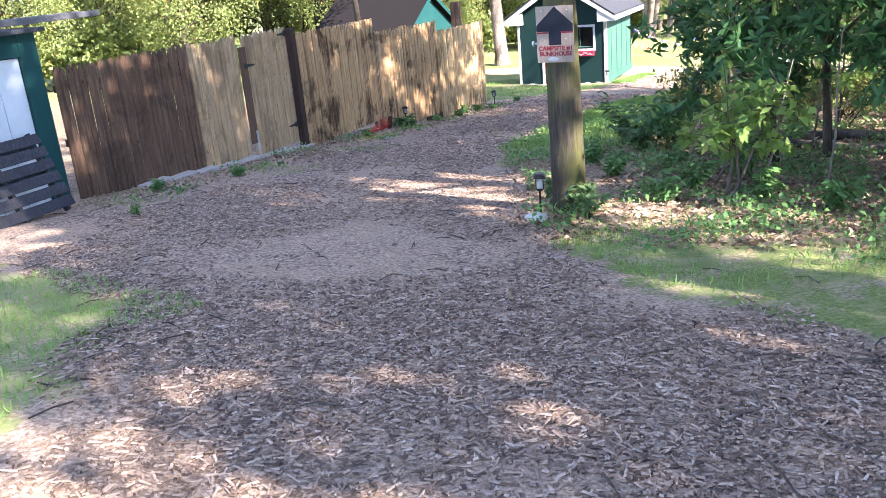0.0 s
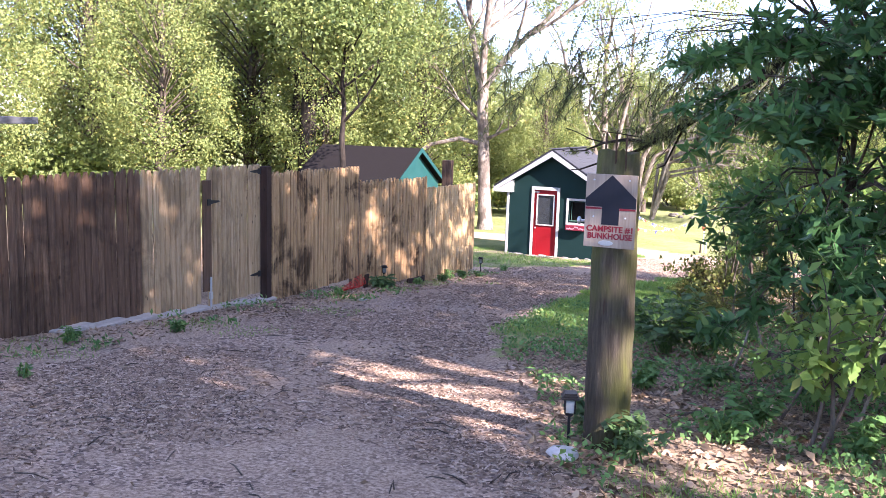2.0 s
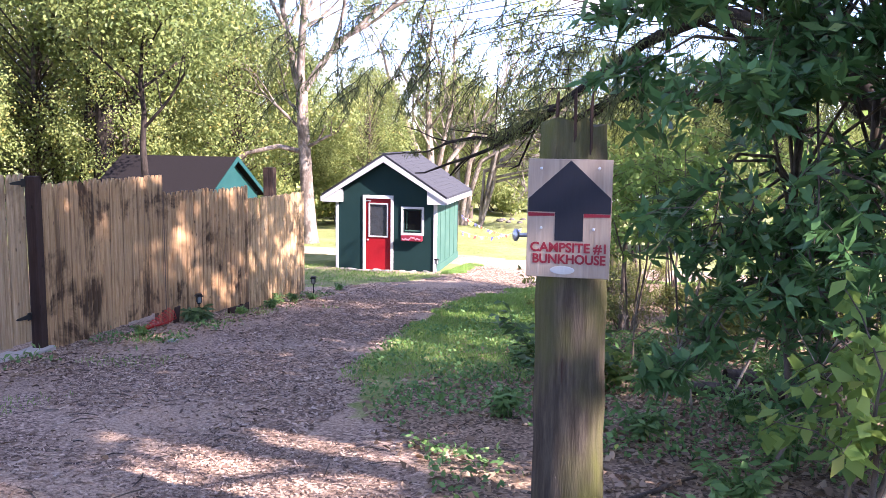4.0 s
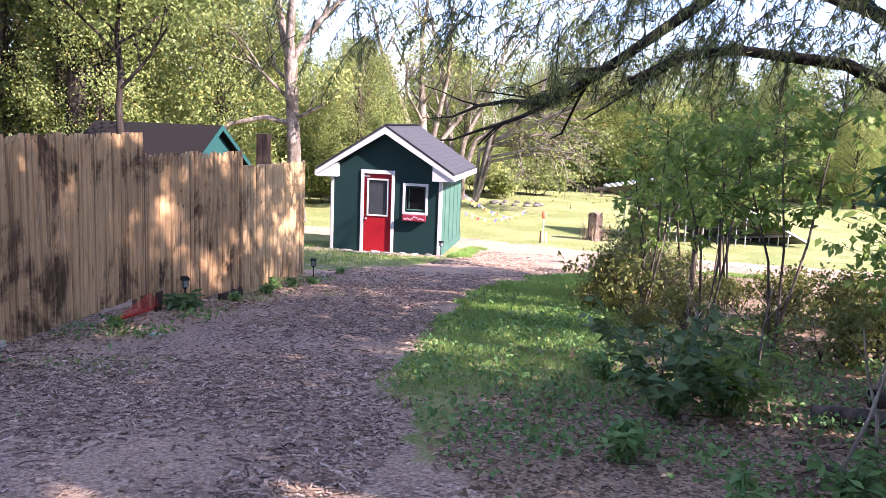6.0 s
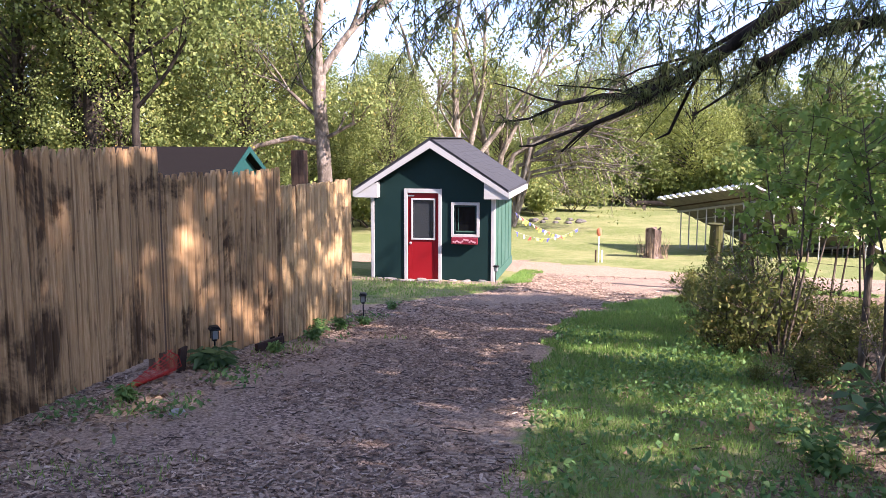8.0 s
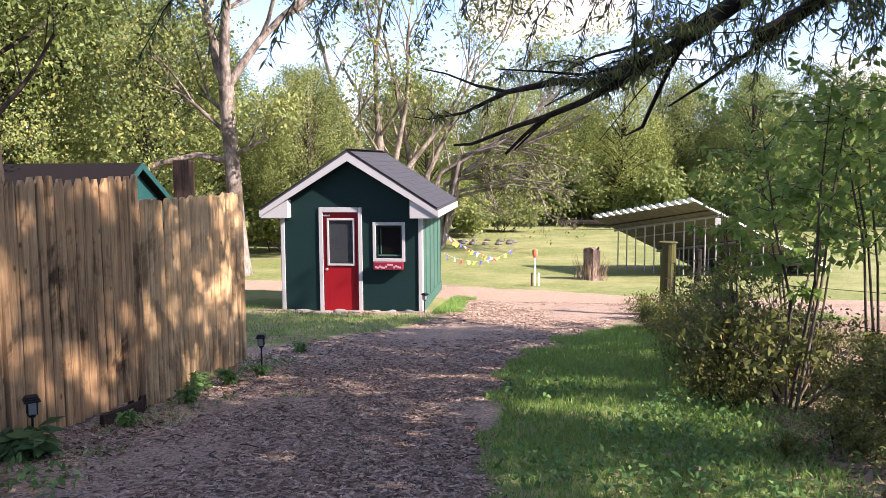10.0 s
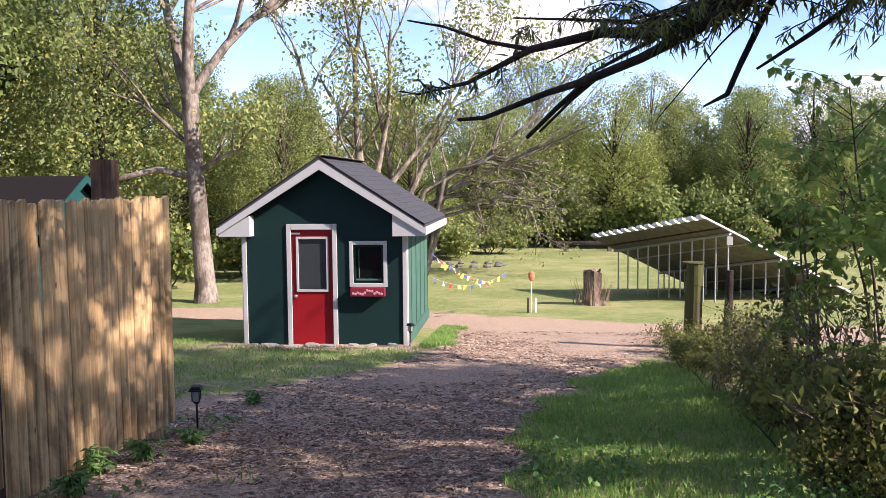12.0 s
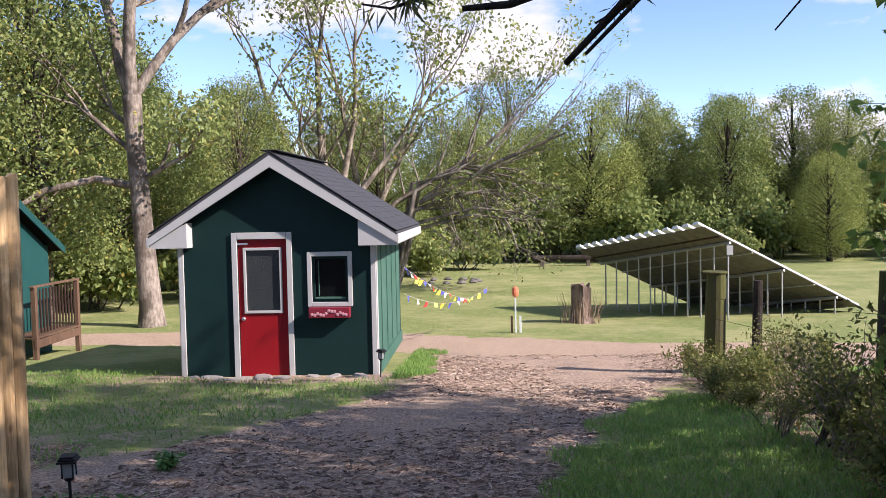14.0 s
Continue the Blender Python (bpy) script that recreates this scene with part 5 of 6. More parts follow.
# ---- the willow reaching over the path ----
def willow():
    x, y = 3.1, 17.0
    g = ground_z(x, y)
    root = thing("willow_tree", pose(x, y, g), "old willow with dark limbs reaching over the path", "tree")
    o = Vector((x, y, g))
    rng, npr, wood = random.Random(8), np.random.default_rng(8), Soup()
    tips = []
    wood.tube([(0, 0, -0.2), (-0.05, 0, 0.8), (-0.1, 0.1, 1.8), (-0.2, 0.1, 3.0)], [0.42, 0.33, 0.28, 0.24], 12)
    stub = [Vector(p) - o for p in ((3.0, 17.0, 0.7), (2.0, 17.2, 1.75), (0.8, 17.4, 2.38), (-0.64, 17.4, 2.54), (-1.37, 17.4, 2.41), (-2.0, 17.4, 2.06))]
    wood.tube(stub, [0.15, 0.11, 0.085, 0.07, 0.062, 0.06], 9)
    main = [Vector(p) - o for p in ((2.9, 17.0, 1.9), (1.6, 17.2, 3.4), (0.2, 17.3, 3.75), (-0.9, 17.4, 3.3), (-2.43, 17.60, 2.17), (-2.78, 17.70, 1.95), (-3.15, 17.80, 1.79), (-3.37, 17.90, 1.74), (-3.68, 18.00, 1.77), (-4.17, 18.15, 1.69), (-4.63, 18.50, 1.51), (-5.05, 18.80, 1.46))]
    wood.tube(main, [0.17, 0.12, 0.095, 0.085, 0.072, 0.06, 0.05, 0.042, 0.036, 0.027, 0.017, 0.008], 8)
    fork = [Vector(p) - o for p in ((-2.68, 17.60, 1.98), (-3.17, 17.70, 1.70), (-3.47, 17.70, 1.55), (-3.80, 17.70, 1.42), (-4.07, 17.60, 1.33), (-4.47, 17.50, 1.17), (-4.64, 17.50, 1.16))]
    wood.tube(fork, [0.045, 0.038, 0.032, 0.028, 0.022, 0.015, 0.011], 7)
    straight = [Vector(p) - o for p in ((-2.57, 17.70, 2.04), (-2.68, 17.75, 1.83), (-2.82, 17.80, 1.51), (-2.90, 17.80, 1.32), (-3.06, 17.75, 1.24))]
    wood.tube(straight, [0.028, 0.022, 0.02, 0.018, 0.007], 6)
    twig = [Vector(p) - o for p in ((-1.34, 18.00, 2.39), (-1.64, 18.10, 2.19), (-1.96, 18.20, 1.97), (-2.27, 18.20, 1.75), (-2.61, 18.20, 1.53))]
    wood.tube(twig, [0.03, 0.026, 0.022, 0.018, 0.01], 6)
    wood.tube([Vector(p) - o for p in ((-3.80, 17.70, 1.42), (-4.00, 18.00, 1.26), (-4.19, 18.35, 1.09))], [0.024, 0.02, 0.016], 6)
    wood.tube([Vector(p) - o for p in ((-3.69, 17.75, 1.48), (-3.88, 18.00, 1.33), (-4.10, 18.35, 1.13))], [0.016, 0.013, 0.01], 6)
    wood.tube([Vector(p) - o for p in ((-2.56, 17.75, 2.03), (-2.88, 18.10, 1.69), (-3.27, 18.30, 1.20))], [0.01, 0.007, 0.004], 6)
    wood.tube([Vector(p) - o for p in ((-4.17, 18.15, 1.69), (-4.48, 18.20, 1.76), (-4.79, 18.30, 1.89), (-5.07, 18.40, 1.96))], [0.018, 0.014, 0.01, 0.006], 6)
    wood.tube([Vector(p) - o for p in ((-3.02, 17.80, 1.89), (-3.45, 18.00, 1.83), (-3.88, 18.10, 1.88), (-4.29, 18.20, 1.92))], [0.02, 0.015, 0.01, 0.006], 6)
    drop = [Vector(p) - o for p in ((-0.6, 19.4, 3.7), (-1.6, 20.2, 2.9), (-3.0, 20.4, 2.1), (-3.8, 20.4, 1.68))]
    wood.tube(drop, [0.05, 0.04, 0.026, 0.008], 6)
    tip = [Vector(p) - o for p in ((-2.4, 20.3, 2.45), (-3.2, 20.1, 2.25), (-4.0, 20.0, 1.85))]
    wood.tube(tip, [0.025, 0.016, 0.006], 5)
    hang = []

    def sprig(p, d, n, size):
        """A thin twig with narrow leaves hanging along it."""
        pts, q, dd = [], Vector(p), Vector(d).normalized()
        for k in range(n):
            if k > 1 and q.z + o.z < 1.7:
                break
            pts.append(q.copy())
            dd = (dd + Vector((rng.uniform(-0.25, 0.25), rng.uniform(-0.25, 0.25), rng.uniform(-0.42, 0.06)))).normalized()
            q = q + dd * size
        wood.tube(pts, [0.008 * (1 - 0.7 * k / n) for k in range(len(pts))], 3)
        for a, b in zip(pts, pts[1:]):
            for f in (0.15, 0.5, 0.85):
                hang.append(a.lerp(b, f))

    for line, count, up in ((main[2:8], 58, 0.6), (main[7:], 12, 0.7), (fork[:3], 6, 0.6), (stub[1:], 34, 0.6), (straight[:2], 4, 0.3), (twig[:3], 10, 0.2), (drop, 4, 0.0)):
        for _ in range(count):
            k = rng.randrange(len(line) - 1)
            p = line[k].lerp(line[k + 1], rng.random())
            sprig(p, (rng.uniform(-1.1, 0.5), rng.uniform(-1, 1), rng.uniform(-0.15, up + 0.25)), rng.choice((5, 7, 8, 10)), 0.15)
    # high sprays over the path
    for _ in range(240):
        p = Vector((rng.uniform(-6.2, 1.8), rng.uniform(14.6, 18.2), 0))
        p.z = rng.uniform(2.35, 3.7) + 0.05 * abs(p.y - 17.3) + 0.13 * max(0, p.y - 17.5)
        sprig(p - o, (rng.uniform(-1, 0.2), rng.uniform(-0.6, 0.6), rng.uniform(-0.7, 0.1)), rng.choice((5, 7, 9)), 0.14)
    for _ in range(13):
        a = Vector((rng.uniform(-0.6, 1.6), rng.uniform(16.6, 18), rng.uniform(3.2, 3.9)))
        b = Vector((rng.uniform(-6, -2.5), rng.uniform(15.5, 20), rng.uniform(2.7, 3.9)))
        wood.tube([a - o, a.lerp(b, 0.5) - o + Vector((0, 0, 0.3)), b - o], [0.016, 0.010, 0.005], 4)
    # the crown above
    for d, ln, r in (((0.3, 0.5, 1), 4, 0.18), ((-0.5, 0.5, 1), 4.2, 0.16), ((-0.3, -0.6, 0.9), 4, 0.15), ((0.6, -0.2, 0.9), 3.6, 0.15), ((-0.8, 0.8, 0.65), 4.2, 0.14), ((-0.9, 0.1, 0.85), 4.0, 0.14)):
        grow(wood, tips, (-0.2, 0.1, 2.9), d, ln, r, 3, rng, 0.5)
    soup_part("limb", wood, M_BARK_DARK, root, smooth=True)
    leaves = Soup()
    p = np.array([tuple(h) for h in hang])
    p = np.repeat(p, 3, 0)
    leaves.leaves(p + npr.normal(size=p.shape) * 0.012, dirs(npr, len(p), -1.5), dirs(npr, len(p)), 0.12 * npr.uniform(0.6, 1.3, len(p)), 0.017 * npr.uniform(0.7, 1.3, len(p)), 0.1)
    soup_part("hanging_leaves", leaves, M_LEAF_WILLOW, root)
    crown = Soup()
    keep = [t for t in tips if t[0].z + g > 4.3]
    clump_leaves(crown, keep, npr, 20, 0.55, 0.17, 0.05)
    soup_part("crown", crown, M_LEAF_WILLOW, root)


willow()
for x, y, s in ((7.0, 5.0, 0.95), (6.6, 10.6, 0.9), (9.3, 0.8, 0.95), (4.2, 3.4, 0.9), (3.4, 7.6, 0.85), (7.2, 19.2, 0.9), (5.4, 12.8, 0.85), (6.4, 16.0, 0.9), (12.4, -0.8, 1.0), (15.5, -2.6, 1.0), (9.6, 6.4, 0.95), (4.9, 9.6, 0.84), (5.6, 6.5, 0.8)):
    plant(SHADE, x, y, s, rt.uniform(0, 360))


# ---- weeds and saplings beside the path ----
WEED = shrub("weed_clump", pose(-1.75, 17.6, surface(-1.75, 17.6)), (0.9, 0.9, 0.85), M_LEAF_WEED, "tangled green weed clump with yellowing leaves beside the path", 81, 8, 7, 0.085, 0.5, "weed", "roadside weeds", 0.4, M_BARK)
WEED_THIN = shrub("weed_clump", pose(-1.5, 19.5, surface(-1.5, 19.5)), (0.6, 0.6, 1.3), M_LEAF_WEED, "tall thin weed clump with dry stems beside the path", 82, 6, 4, 0.075, 0.45, "weed", "roadside weeds", 0.28, M_BARK_PALE)
rw = random.Random(17)
for k in range(54):
    y = rw.uniform(15.2, 26.6)
    x = -2.2 + 0.04 * max(0, y - 19) + abs(rw.gauss(0, 0.95))
    proto = WEED if rw.random() < 0.75 else WEED_THIN
    sz = rw.uniform(0.4, 0.78) * (0.7 if x < -1.8 else 1.0) * (0.7 if y < 16.0 else 1.0)
    ob = copy_thing(proto, pose(x, y, surface(x, y), rw.uniform(-8, 8), rw.uniform(-8, 8), rw.uniform(0, 360)))
    ob.scale = (sz, sz, sz * rw.uniform(0.75, 1.05))


def sapling(x, y, height, label, seed, start=0.5, spread=0.9, n=190):
    """A thin young tree with broad pointed leaves."""
    root = thing("sapling", pose(x, y, surface(x, y)), label, "sapling", "young saplings")
    rng, npr, wood, spots = random.Random(seed), np.random.default_rng(seed), Soup(), []
    for _ in range(3):
        top = Vector((rng.uniform(-0.5, 0.5) * spread, rng.uniform(-0.5, 0.5) * spread, height * rng.uniform(0.75, 1)))
        wood.tube([(rng.uniform(-0.08, 0.08), rng.uniform(-0.08, 0.08), -0.05), top * 0.4 + Vector((0.05, 0, 0.1)), top * 0.75, top], [0.018, 0.014, 0.010, 0.004], 5)
        for k in range(n // 13):
            f = rng.uniform(start, 1)
            p = top * f
            e = p + Vector((rng.uniform(-1, 1), rng.uniform(-1, 1), rng.uniform(-0.2, 0.5))).normalized() * rng.uniform(0.2, 0.75) * spread
            wood.tube([p, p.lerp(e, 0.5) + Vector((0, 0, 0.05)), e], [0.006, 0.004, 0.002], 4)
            spots += [p.lerp(e, q) for q in (0.3, 0.45, 0.6, 0.7, 0.8, 0.9, 1.0)]
    tagged(soup_part("stem", wood, M_BARK, root), kind="stuff")
    leaves = Soup()
    c = np.repeat(np.array([tuple(s) for s in spots]), 2, 0)
    leaves.leaves(c + npr.normal(size=c.shape) * 0.02, dirs(npr, len(c), -0.6), dirs(npr, len(c), 1.2), 0.125 * npr.uniform(0.6, 1.2, len(c)), 0.075 * npr.uniform(0.7, 1.2, len(c)), 0.12)
    tagged(soup_part("foliage", leaves, M_LEAF_FRESH, root), kind="stuff")


sapling(-0.05, 7.6, 1.15, "young yellow-green sapling in front of the bush", 98, 0.45, 0.75, 150)
sapling(-0.95, 15.6, 2.7, "leafy young sapling beside the old post", 91, 0.5, 1.2, 260)
sapling(-0.3, 14.9, 3.0, "leafy young sapling in the thicket", 92, 0.5, 1.2, 240)
sapling(-1.55, 17.4, 2.9, "thin sapling with fresh green leaves by the path", 93, 0.45, 0.8, 170)
sapling(-1.5, 20.3, 2.3, "slim sapling with few leaves by the fence post", 96, 0.4, 0.6, 110)
sapling(-0.75, 20.6, 3.3, "leafy young sapling with dark stems beside the path", 97, 0.5, 1.3, 330)
sapling(0.1, 22.3, 3.6, "tall leafy sapling among the roadside weeds", 99, 0.45, 1.5, 380)
sapling(-0.2, 19.2, 3.5, "tall leafy sapling under the willow's edge", 100, 0.5, 1.3, 330)

sapling(0.7, 13.9, 2.9, "leafy young sapling in the thicket", 101, 0.3, 1.5, 420)
sapling(1.6, 15.2, 3.3, "leafy young sapling in the thicket", 102, 0.3, 1.6, 420)
for k in range(7):
    x, y = rw.uniform(-0.4, 2.6), rw.uniform(13.5, 18.0)
    ob = copy_thing(WEED, pose(x, y, surface(x, y), rw.uniform(-8, 8), rw.uniform(-8, 8), rw.uniform(0, 360)))
    ob.scale = (0.9, 0.9, rw.uniform(0.6, 0.95))


def big_weed(x, y, h, seed, leaf, label="dark green broad-leaved weed growing beside the path", n=24, size=0.15):
    root = thing("broadleaf_weed", pose(x, y, surface(x, y)), label, "weed", "broad-leaved weeds")
    rng, npr, wood, spots, ways = random.Random(seed), np.random.default_rng(seed), Soup(), [], []
    for _ in range(n):
        a = rng.uniform(0, 6.28)
        e = Vector((math.cos(a) * h * rng.uniform(0.1, 0.75), math.sin(a) * h * rng.uniform(0.1, 0.75), h * rng.uniform(0.4, 1.0)))
        wood.tube([(rng.uniform(-0.08, 0.08), rng.uniform(-0.08, 0.08), -0.03), e * 0.5 + Vector((0, 0, 0.08)), e], [0.008, 0.006, 0.003], 4)
        for f in (0.45, 0.6, 0.75, 0.88, 1.0):
            for _ in range(3):
                spots.append(tuple(e * f))
                b = rng.uniform(0, 6.28)
                ways.append((math.cos(b) + e.x, math.sin(b) + e.y, rng.uniform(-0.5, 0.2)))
    tagged(soup_part("stem", wood, M_HERB, root), kind="stuff")
    leaves = Soup()
    leaves.leaves(np.array(spots), np.array(ways), dirs(npr, len(spots), 2.0), size * npr.uniform(0.6, 1.2, len(spots)), size * 0.42 * npr.uniform(0.7, 1.2, len(spots)), 0.14)
    tagged(soup_part("foliage", leaves, leaf, root), kind="stuff")


big_weed(-1.75, 11.5, 0.85, 1, M_LEAF_DARK, n=34)
big_weed(-1.35, 11.7, 0.6, 2, M_LEAF_FRESH, n=20)
big_weed(-1.18, 6.60, 0.36, 3, M_LEAF_DARK, "small green weed at the foot of the sign post", 12, 0.10)
big_weed(-1.62, 7.05, 0.30, 4, M_LEAF_DARK, "small green weed at the foot of the sign post", 10, 0.09)
for k, (x, y, h) in enumerate(((-0.5, 8.2, 0.35), (0.2, 7.6, 0.3), (-1.0, 9.6, 0.35), (-0.2, 10.4, 0.4), (0.9, 7.2, 0.3), (-0.7, 7.5, 0.3), (-1.6, 9.2, 0.28), (-2.2, 12.6, 0.3), (-0.9, 13.2, 0.5), (0.3, 11.8, 0.5), (-2.1, 10.2, 0.25), (1.6, 8.2, 0.4), (2.0, 6.9, 0.3), (-0.1, 9.0, 0.5))):
    big_weed(x, y, h, 20 + k, M_HERB, "low green weed in the leaf litter", 13, 0.10)

# plants along the foot of the fence
big_weed(-7.50, 15.15, 0.2, 5, M_LEAF_DARK, "leafy green hosta at the foot of the fence", 12, 0.2)
for k, (x, y) in enumerate(((-7.25, 16.2), (-7.2, 17.3), (-7.1, 18.2), (-7.0, 18.9), (-7.5, 13.6), (-7.3, 17.8), (-6.9, 8.9), (-7.2, 7.6), (-6.2, 6.2), (-7.1, 20.8), (-5.7, 29.4))):
    big_weed(x, y, (0.14 if x < -6.85 else 0.05) + 0.03 * (k % 3), 50 + k, M_HERB, "small weed growing in the bare soil", 11 if x < -6.85 else 6, 0.075 if x < -6.85 else 0.045)


# ---- small things ----
def round_post(name, x, y, r, h, material, label, cap=False):
    root = thing(name, pose(x, y, surface(x, y) - 0.05), label, "post", "old fence posts")
    bm = bmesh.new()
    add_round(bm, [r * 1.05, r, r * 0.96, r * 0.9], [0, h * 0.4, h * 0.8, h], 14, pose(0, 0, 0, 1.2, 0.8, 0), 0.05, int(x * 10))
    part("shaft", bm, material, root)
    if cap:
        bm = bmesh.new()
        add_round(bm, [r * 1.25, r * 1.3, r * 1.2], [h, h + 0.015, h + 0.03], 14)
        part("cap", bm, M_POLE, root, "flat dark wooden cap")
    return root


round_post("fence_stake", -1.12, 16.0, 0.035, 1.5, M_BARK, "dark round post among the weeds")
round_post("fence_stake", -1.29, 27.0, 0.15, 1.52, M_POLE, "thick old round post among the vines", True)
round_post("fence_stake", -0.75, 26.8, 0.07, 1.4, M_BARK_DARK, "dark round post among the vines")
round_post("fence_stake", -1.42, 21.35, 0.065, 1.5, M_POLE, "slim mossy round post among the weeds")
wire = thing("fence_wire", pose(0, 0, 0), "thin rusty fence wires between old posts", "wire")
for h in (0.5, 0.8, 1.1):
    s = Soup()
    s.tube([(-1.12, 16.0, surface(-1.12, 16) + h), (-1.3, 18.7, surface(-1.3, 18.7) + h - 0.03), (-1.42, 21.35, surface(-1.42, 21.35) + h)], [0.003] * 3, 4)
    s.tube([(-1.42, 21.35, surface(-1.42, 21.35) + h), (-1.36, 24, surface(-1.36, 24) + h - 0.03), (-1.29, 27, surface(-1.29, 27) + h)], [0.003] * 3, 4)
    soup_part("strand", s, M_BARK_DARK, wire)


M_BARK_STUMP = bark_material("weathered_stump_wood", (0.09, 0.06, 0.045), (0.33, 0.25, 0.2))


def stump():
    x, y = -2.22, 36.7
    root = thing("stump", pose(x, y, ground_z(x, y) - 0.03), "ragged grey tree stump in the sunny meadow", "stump")
    root.scale = (0.76, 0.76, 0.88)
    rng = random.Random(2)
    bm = bmesh.new()
    add_round(bm, [0.52, 0.38, 0.34, 0.35, 0.36], [0, 0.2, 0.55, 0.95, 1.15], 22, Matrix(), 0.2, 7)
    for v in bm.verts:
        if v.co.z > 1.1:
            v.co.z += rng.uniform(-0.07, 0.07)
    part("bole", bm, M_BARK_STUMP, root)
    s = Soup()
    for k in range(70):
        a = rng.uniform(0, 6.28)
        r = rng.uniform(0.36, 0.75)
        s.tube([(r * math.cos(a), r * math.sin(a), 0), (r * 0.9 * math.cos(a), r * 0.9 * math.sin(a), rng.uniform(0.2, 0.5)), ((r + 0.1) * math.cos(a + 0.1), (r + 0.1) * math.sin(a), rng.uniform(0.4, 1.0))], [0.012, 0.01, 0.004], 4)
    tagged(soup_part("dry_stem", s, M_DEAD, root), kind="stuff")


stump()
mk = thing("garden_marker", pose(-3.97, 34.5, ground_z(-3.97, 34.5)), "white wooden stake with an orange top in the meadow", "marker")
box_part("stake", (0.036, 0.03, 0.95), (0, 0, 0.47), M_WHITE_OLD, mk)
box_part("foot", (0.05, 0.05, 0.4), (0.11, 0, 0.2), M_WHITE_OLD, mk)
box_part("foot", (0.05, 0.05, 0.4), (-0.09, 0, 0.2), M_POST_DARK, mk)
bm = bmesh.new()
add_round(bm, [0.02, 0.065, 0.085, 0.075, 0.03], [0.84, 0.88, 0.96, 1.06, 1.1], 10)
part("orange_top", bm, M_ORANGE, mk, "faded orange plastic top")

# prayer flags from the bunkhouse towards the meadow
COLOURS = [plain_material("flag_" + n, c, 0.8) for n, c in (("blue", (0.10, 0.12, 0.5)), ("white", (0.75, 0.75, 0.72)), ("red", (0.6, 0.06, 0.05)), ("green", (0.55, 0.62, 0.12)), ("yellow", (0.75, 0.62, 0.08)))]
for a, b, n, sag in (((-6.2, 30.6, -0.75), (-5.0, 34.6, -1.85), 20, 0.12), ((-6.2, 30.5, -1.25), (-4.6, 34.6, -1.55), 11, 0.28)):
    a, b = Vector(a), Vector(b)
    fl = thing("prayer_flags", Matrix.Translation(a), "string of small coloured prayer flags sagging over the lawn", "flags", "flag strings")
    s = Soup()
    pts = [(b - a) * (k / 20) - Vector((0, 0, sag * 4 * (k / 20) * (1 - k / 20))) for k in range(21)]
    s.tube(pts, [0.004] * 21, 4)
    soup_part("cord", s, M_WHITE, fl)
    rng = random.Random(n)
    for k in range(n):
        f = (k + 0.5) / n
        p = (b - a) * f - Vector((0, 0, sag * 4 * f * (1 - f)))
        bm = bmesh.new()
        u = (b - a).normalized() * 0.055
        sw = Vector((rng.uniform(-0.06, 0.06), rng.uniform(-0.05, 0.05), -rng.uniform(0.07, 0.13)))
        rows = [[bm.verts.new(p + u * (i - 1) + sw * (j / 2) + Vector((0.02 * math.sin(i * 2 + j + k), 0, 0))) for i in range(3)] for j in range(3)]
        for j in range(2):
            for i in range(2):
                bm.faces.new((rows[j][i], rows[j][i + 1], rows[j + 1][i + 1], rows[j + 1][i]))
        part("flag", bm, COLOURS[k % 5], fl)


# red netting folded against the fence
def red_net():
    x, y = -7.78, 14.40
    root = thing("red_netting", pose(x, y, surface(x, y), 0, 0, 84), "bundle of red plastic netting folded against the fence", "netting")
    root.scale = (0.8, 0.8, 0.85)
    s, rng = Soup(), random.Random(6)
    for k in range(10):
        f = k / 9
        a = math.pi * f
        end = (0.36 + 0.03 * math.sin(k * 2.1), -0.09 - 0.09 * math.sin(a), 0.015 + 0.27 * f)
        s.tube([(-0.62, -0.04, 0.02 + 0.015 * f), (-0.25, -0.06 - 0.05 * math.sin(a), 0.02 + 0.09 * f), (0.12, -0.08 - 0.09 * math.sin(a) + rng.uniform(-0.01, 0.01), 0.02 + 0.19 * f), end], [0.005] * 4, 4)
    for k in range(10):
        t = k / 9
        px, hi, bulge = -0.5 + 0.85 * t, 0.05 + 0.23 * t, 0.03 + 0.12 * t
        s.tube([(px, -0.04, 0.012), (px + 0.03, -0.05 - bulge, hi * 0.35), (px + 0.02, -0.05 - bulge * 0.8, hi * 0.75), (px - 0.02, -0.05, hi)], [0.006] * 4, 4)
    soup_part("mesh", s, M_ORANGE_RED, root)


M_ORANGE_RED = plain_material("red_plastic_net", (0.55, 0.03, 0.02), 0.5)
red_net()
pl = thing("leaning_board", pose(-7.70, 14.86, surface(-7.7, 14.86) - 0.03, 8, 0, 90), "short dark board propped against the fence", "board")
box_part("plank", (0.14, 0.03, 0.3), (0, 0, 0.14), M_POST_DARK, pl)
# dark board added in place of the black gap and post below the panel
pk = thing("prop_board", pose(-7.42, 16.45, surface(-7.42, 16.45), 0, 3, 82), "dark board standing in for the black gap and post under the fence", "board")
box_part("plank", (0.6, 0.04, 0.12), (0, 0, 0.05), M_POST_DARK, pk)
bm = bmesh.new()
add_round(bm, [0.03, 0.06, 0.045, 0.01], [0, 0.012, 0.035, 0.045], 8, Matrix(), 0.3, 5)
pb = part("stone", bm, M_WHITE, None)
pb.matrix_basis = pose(-6.85, 13.25, surface(-6.85, 13.25))
tagged(pb, "small white stone lying on the path", "stone")

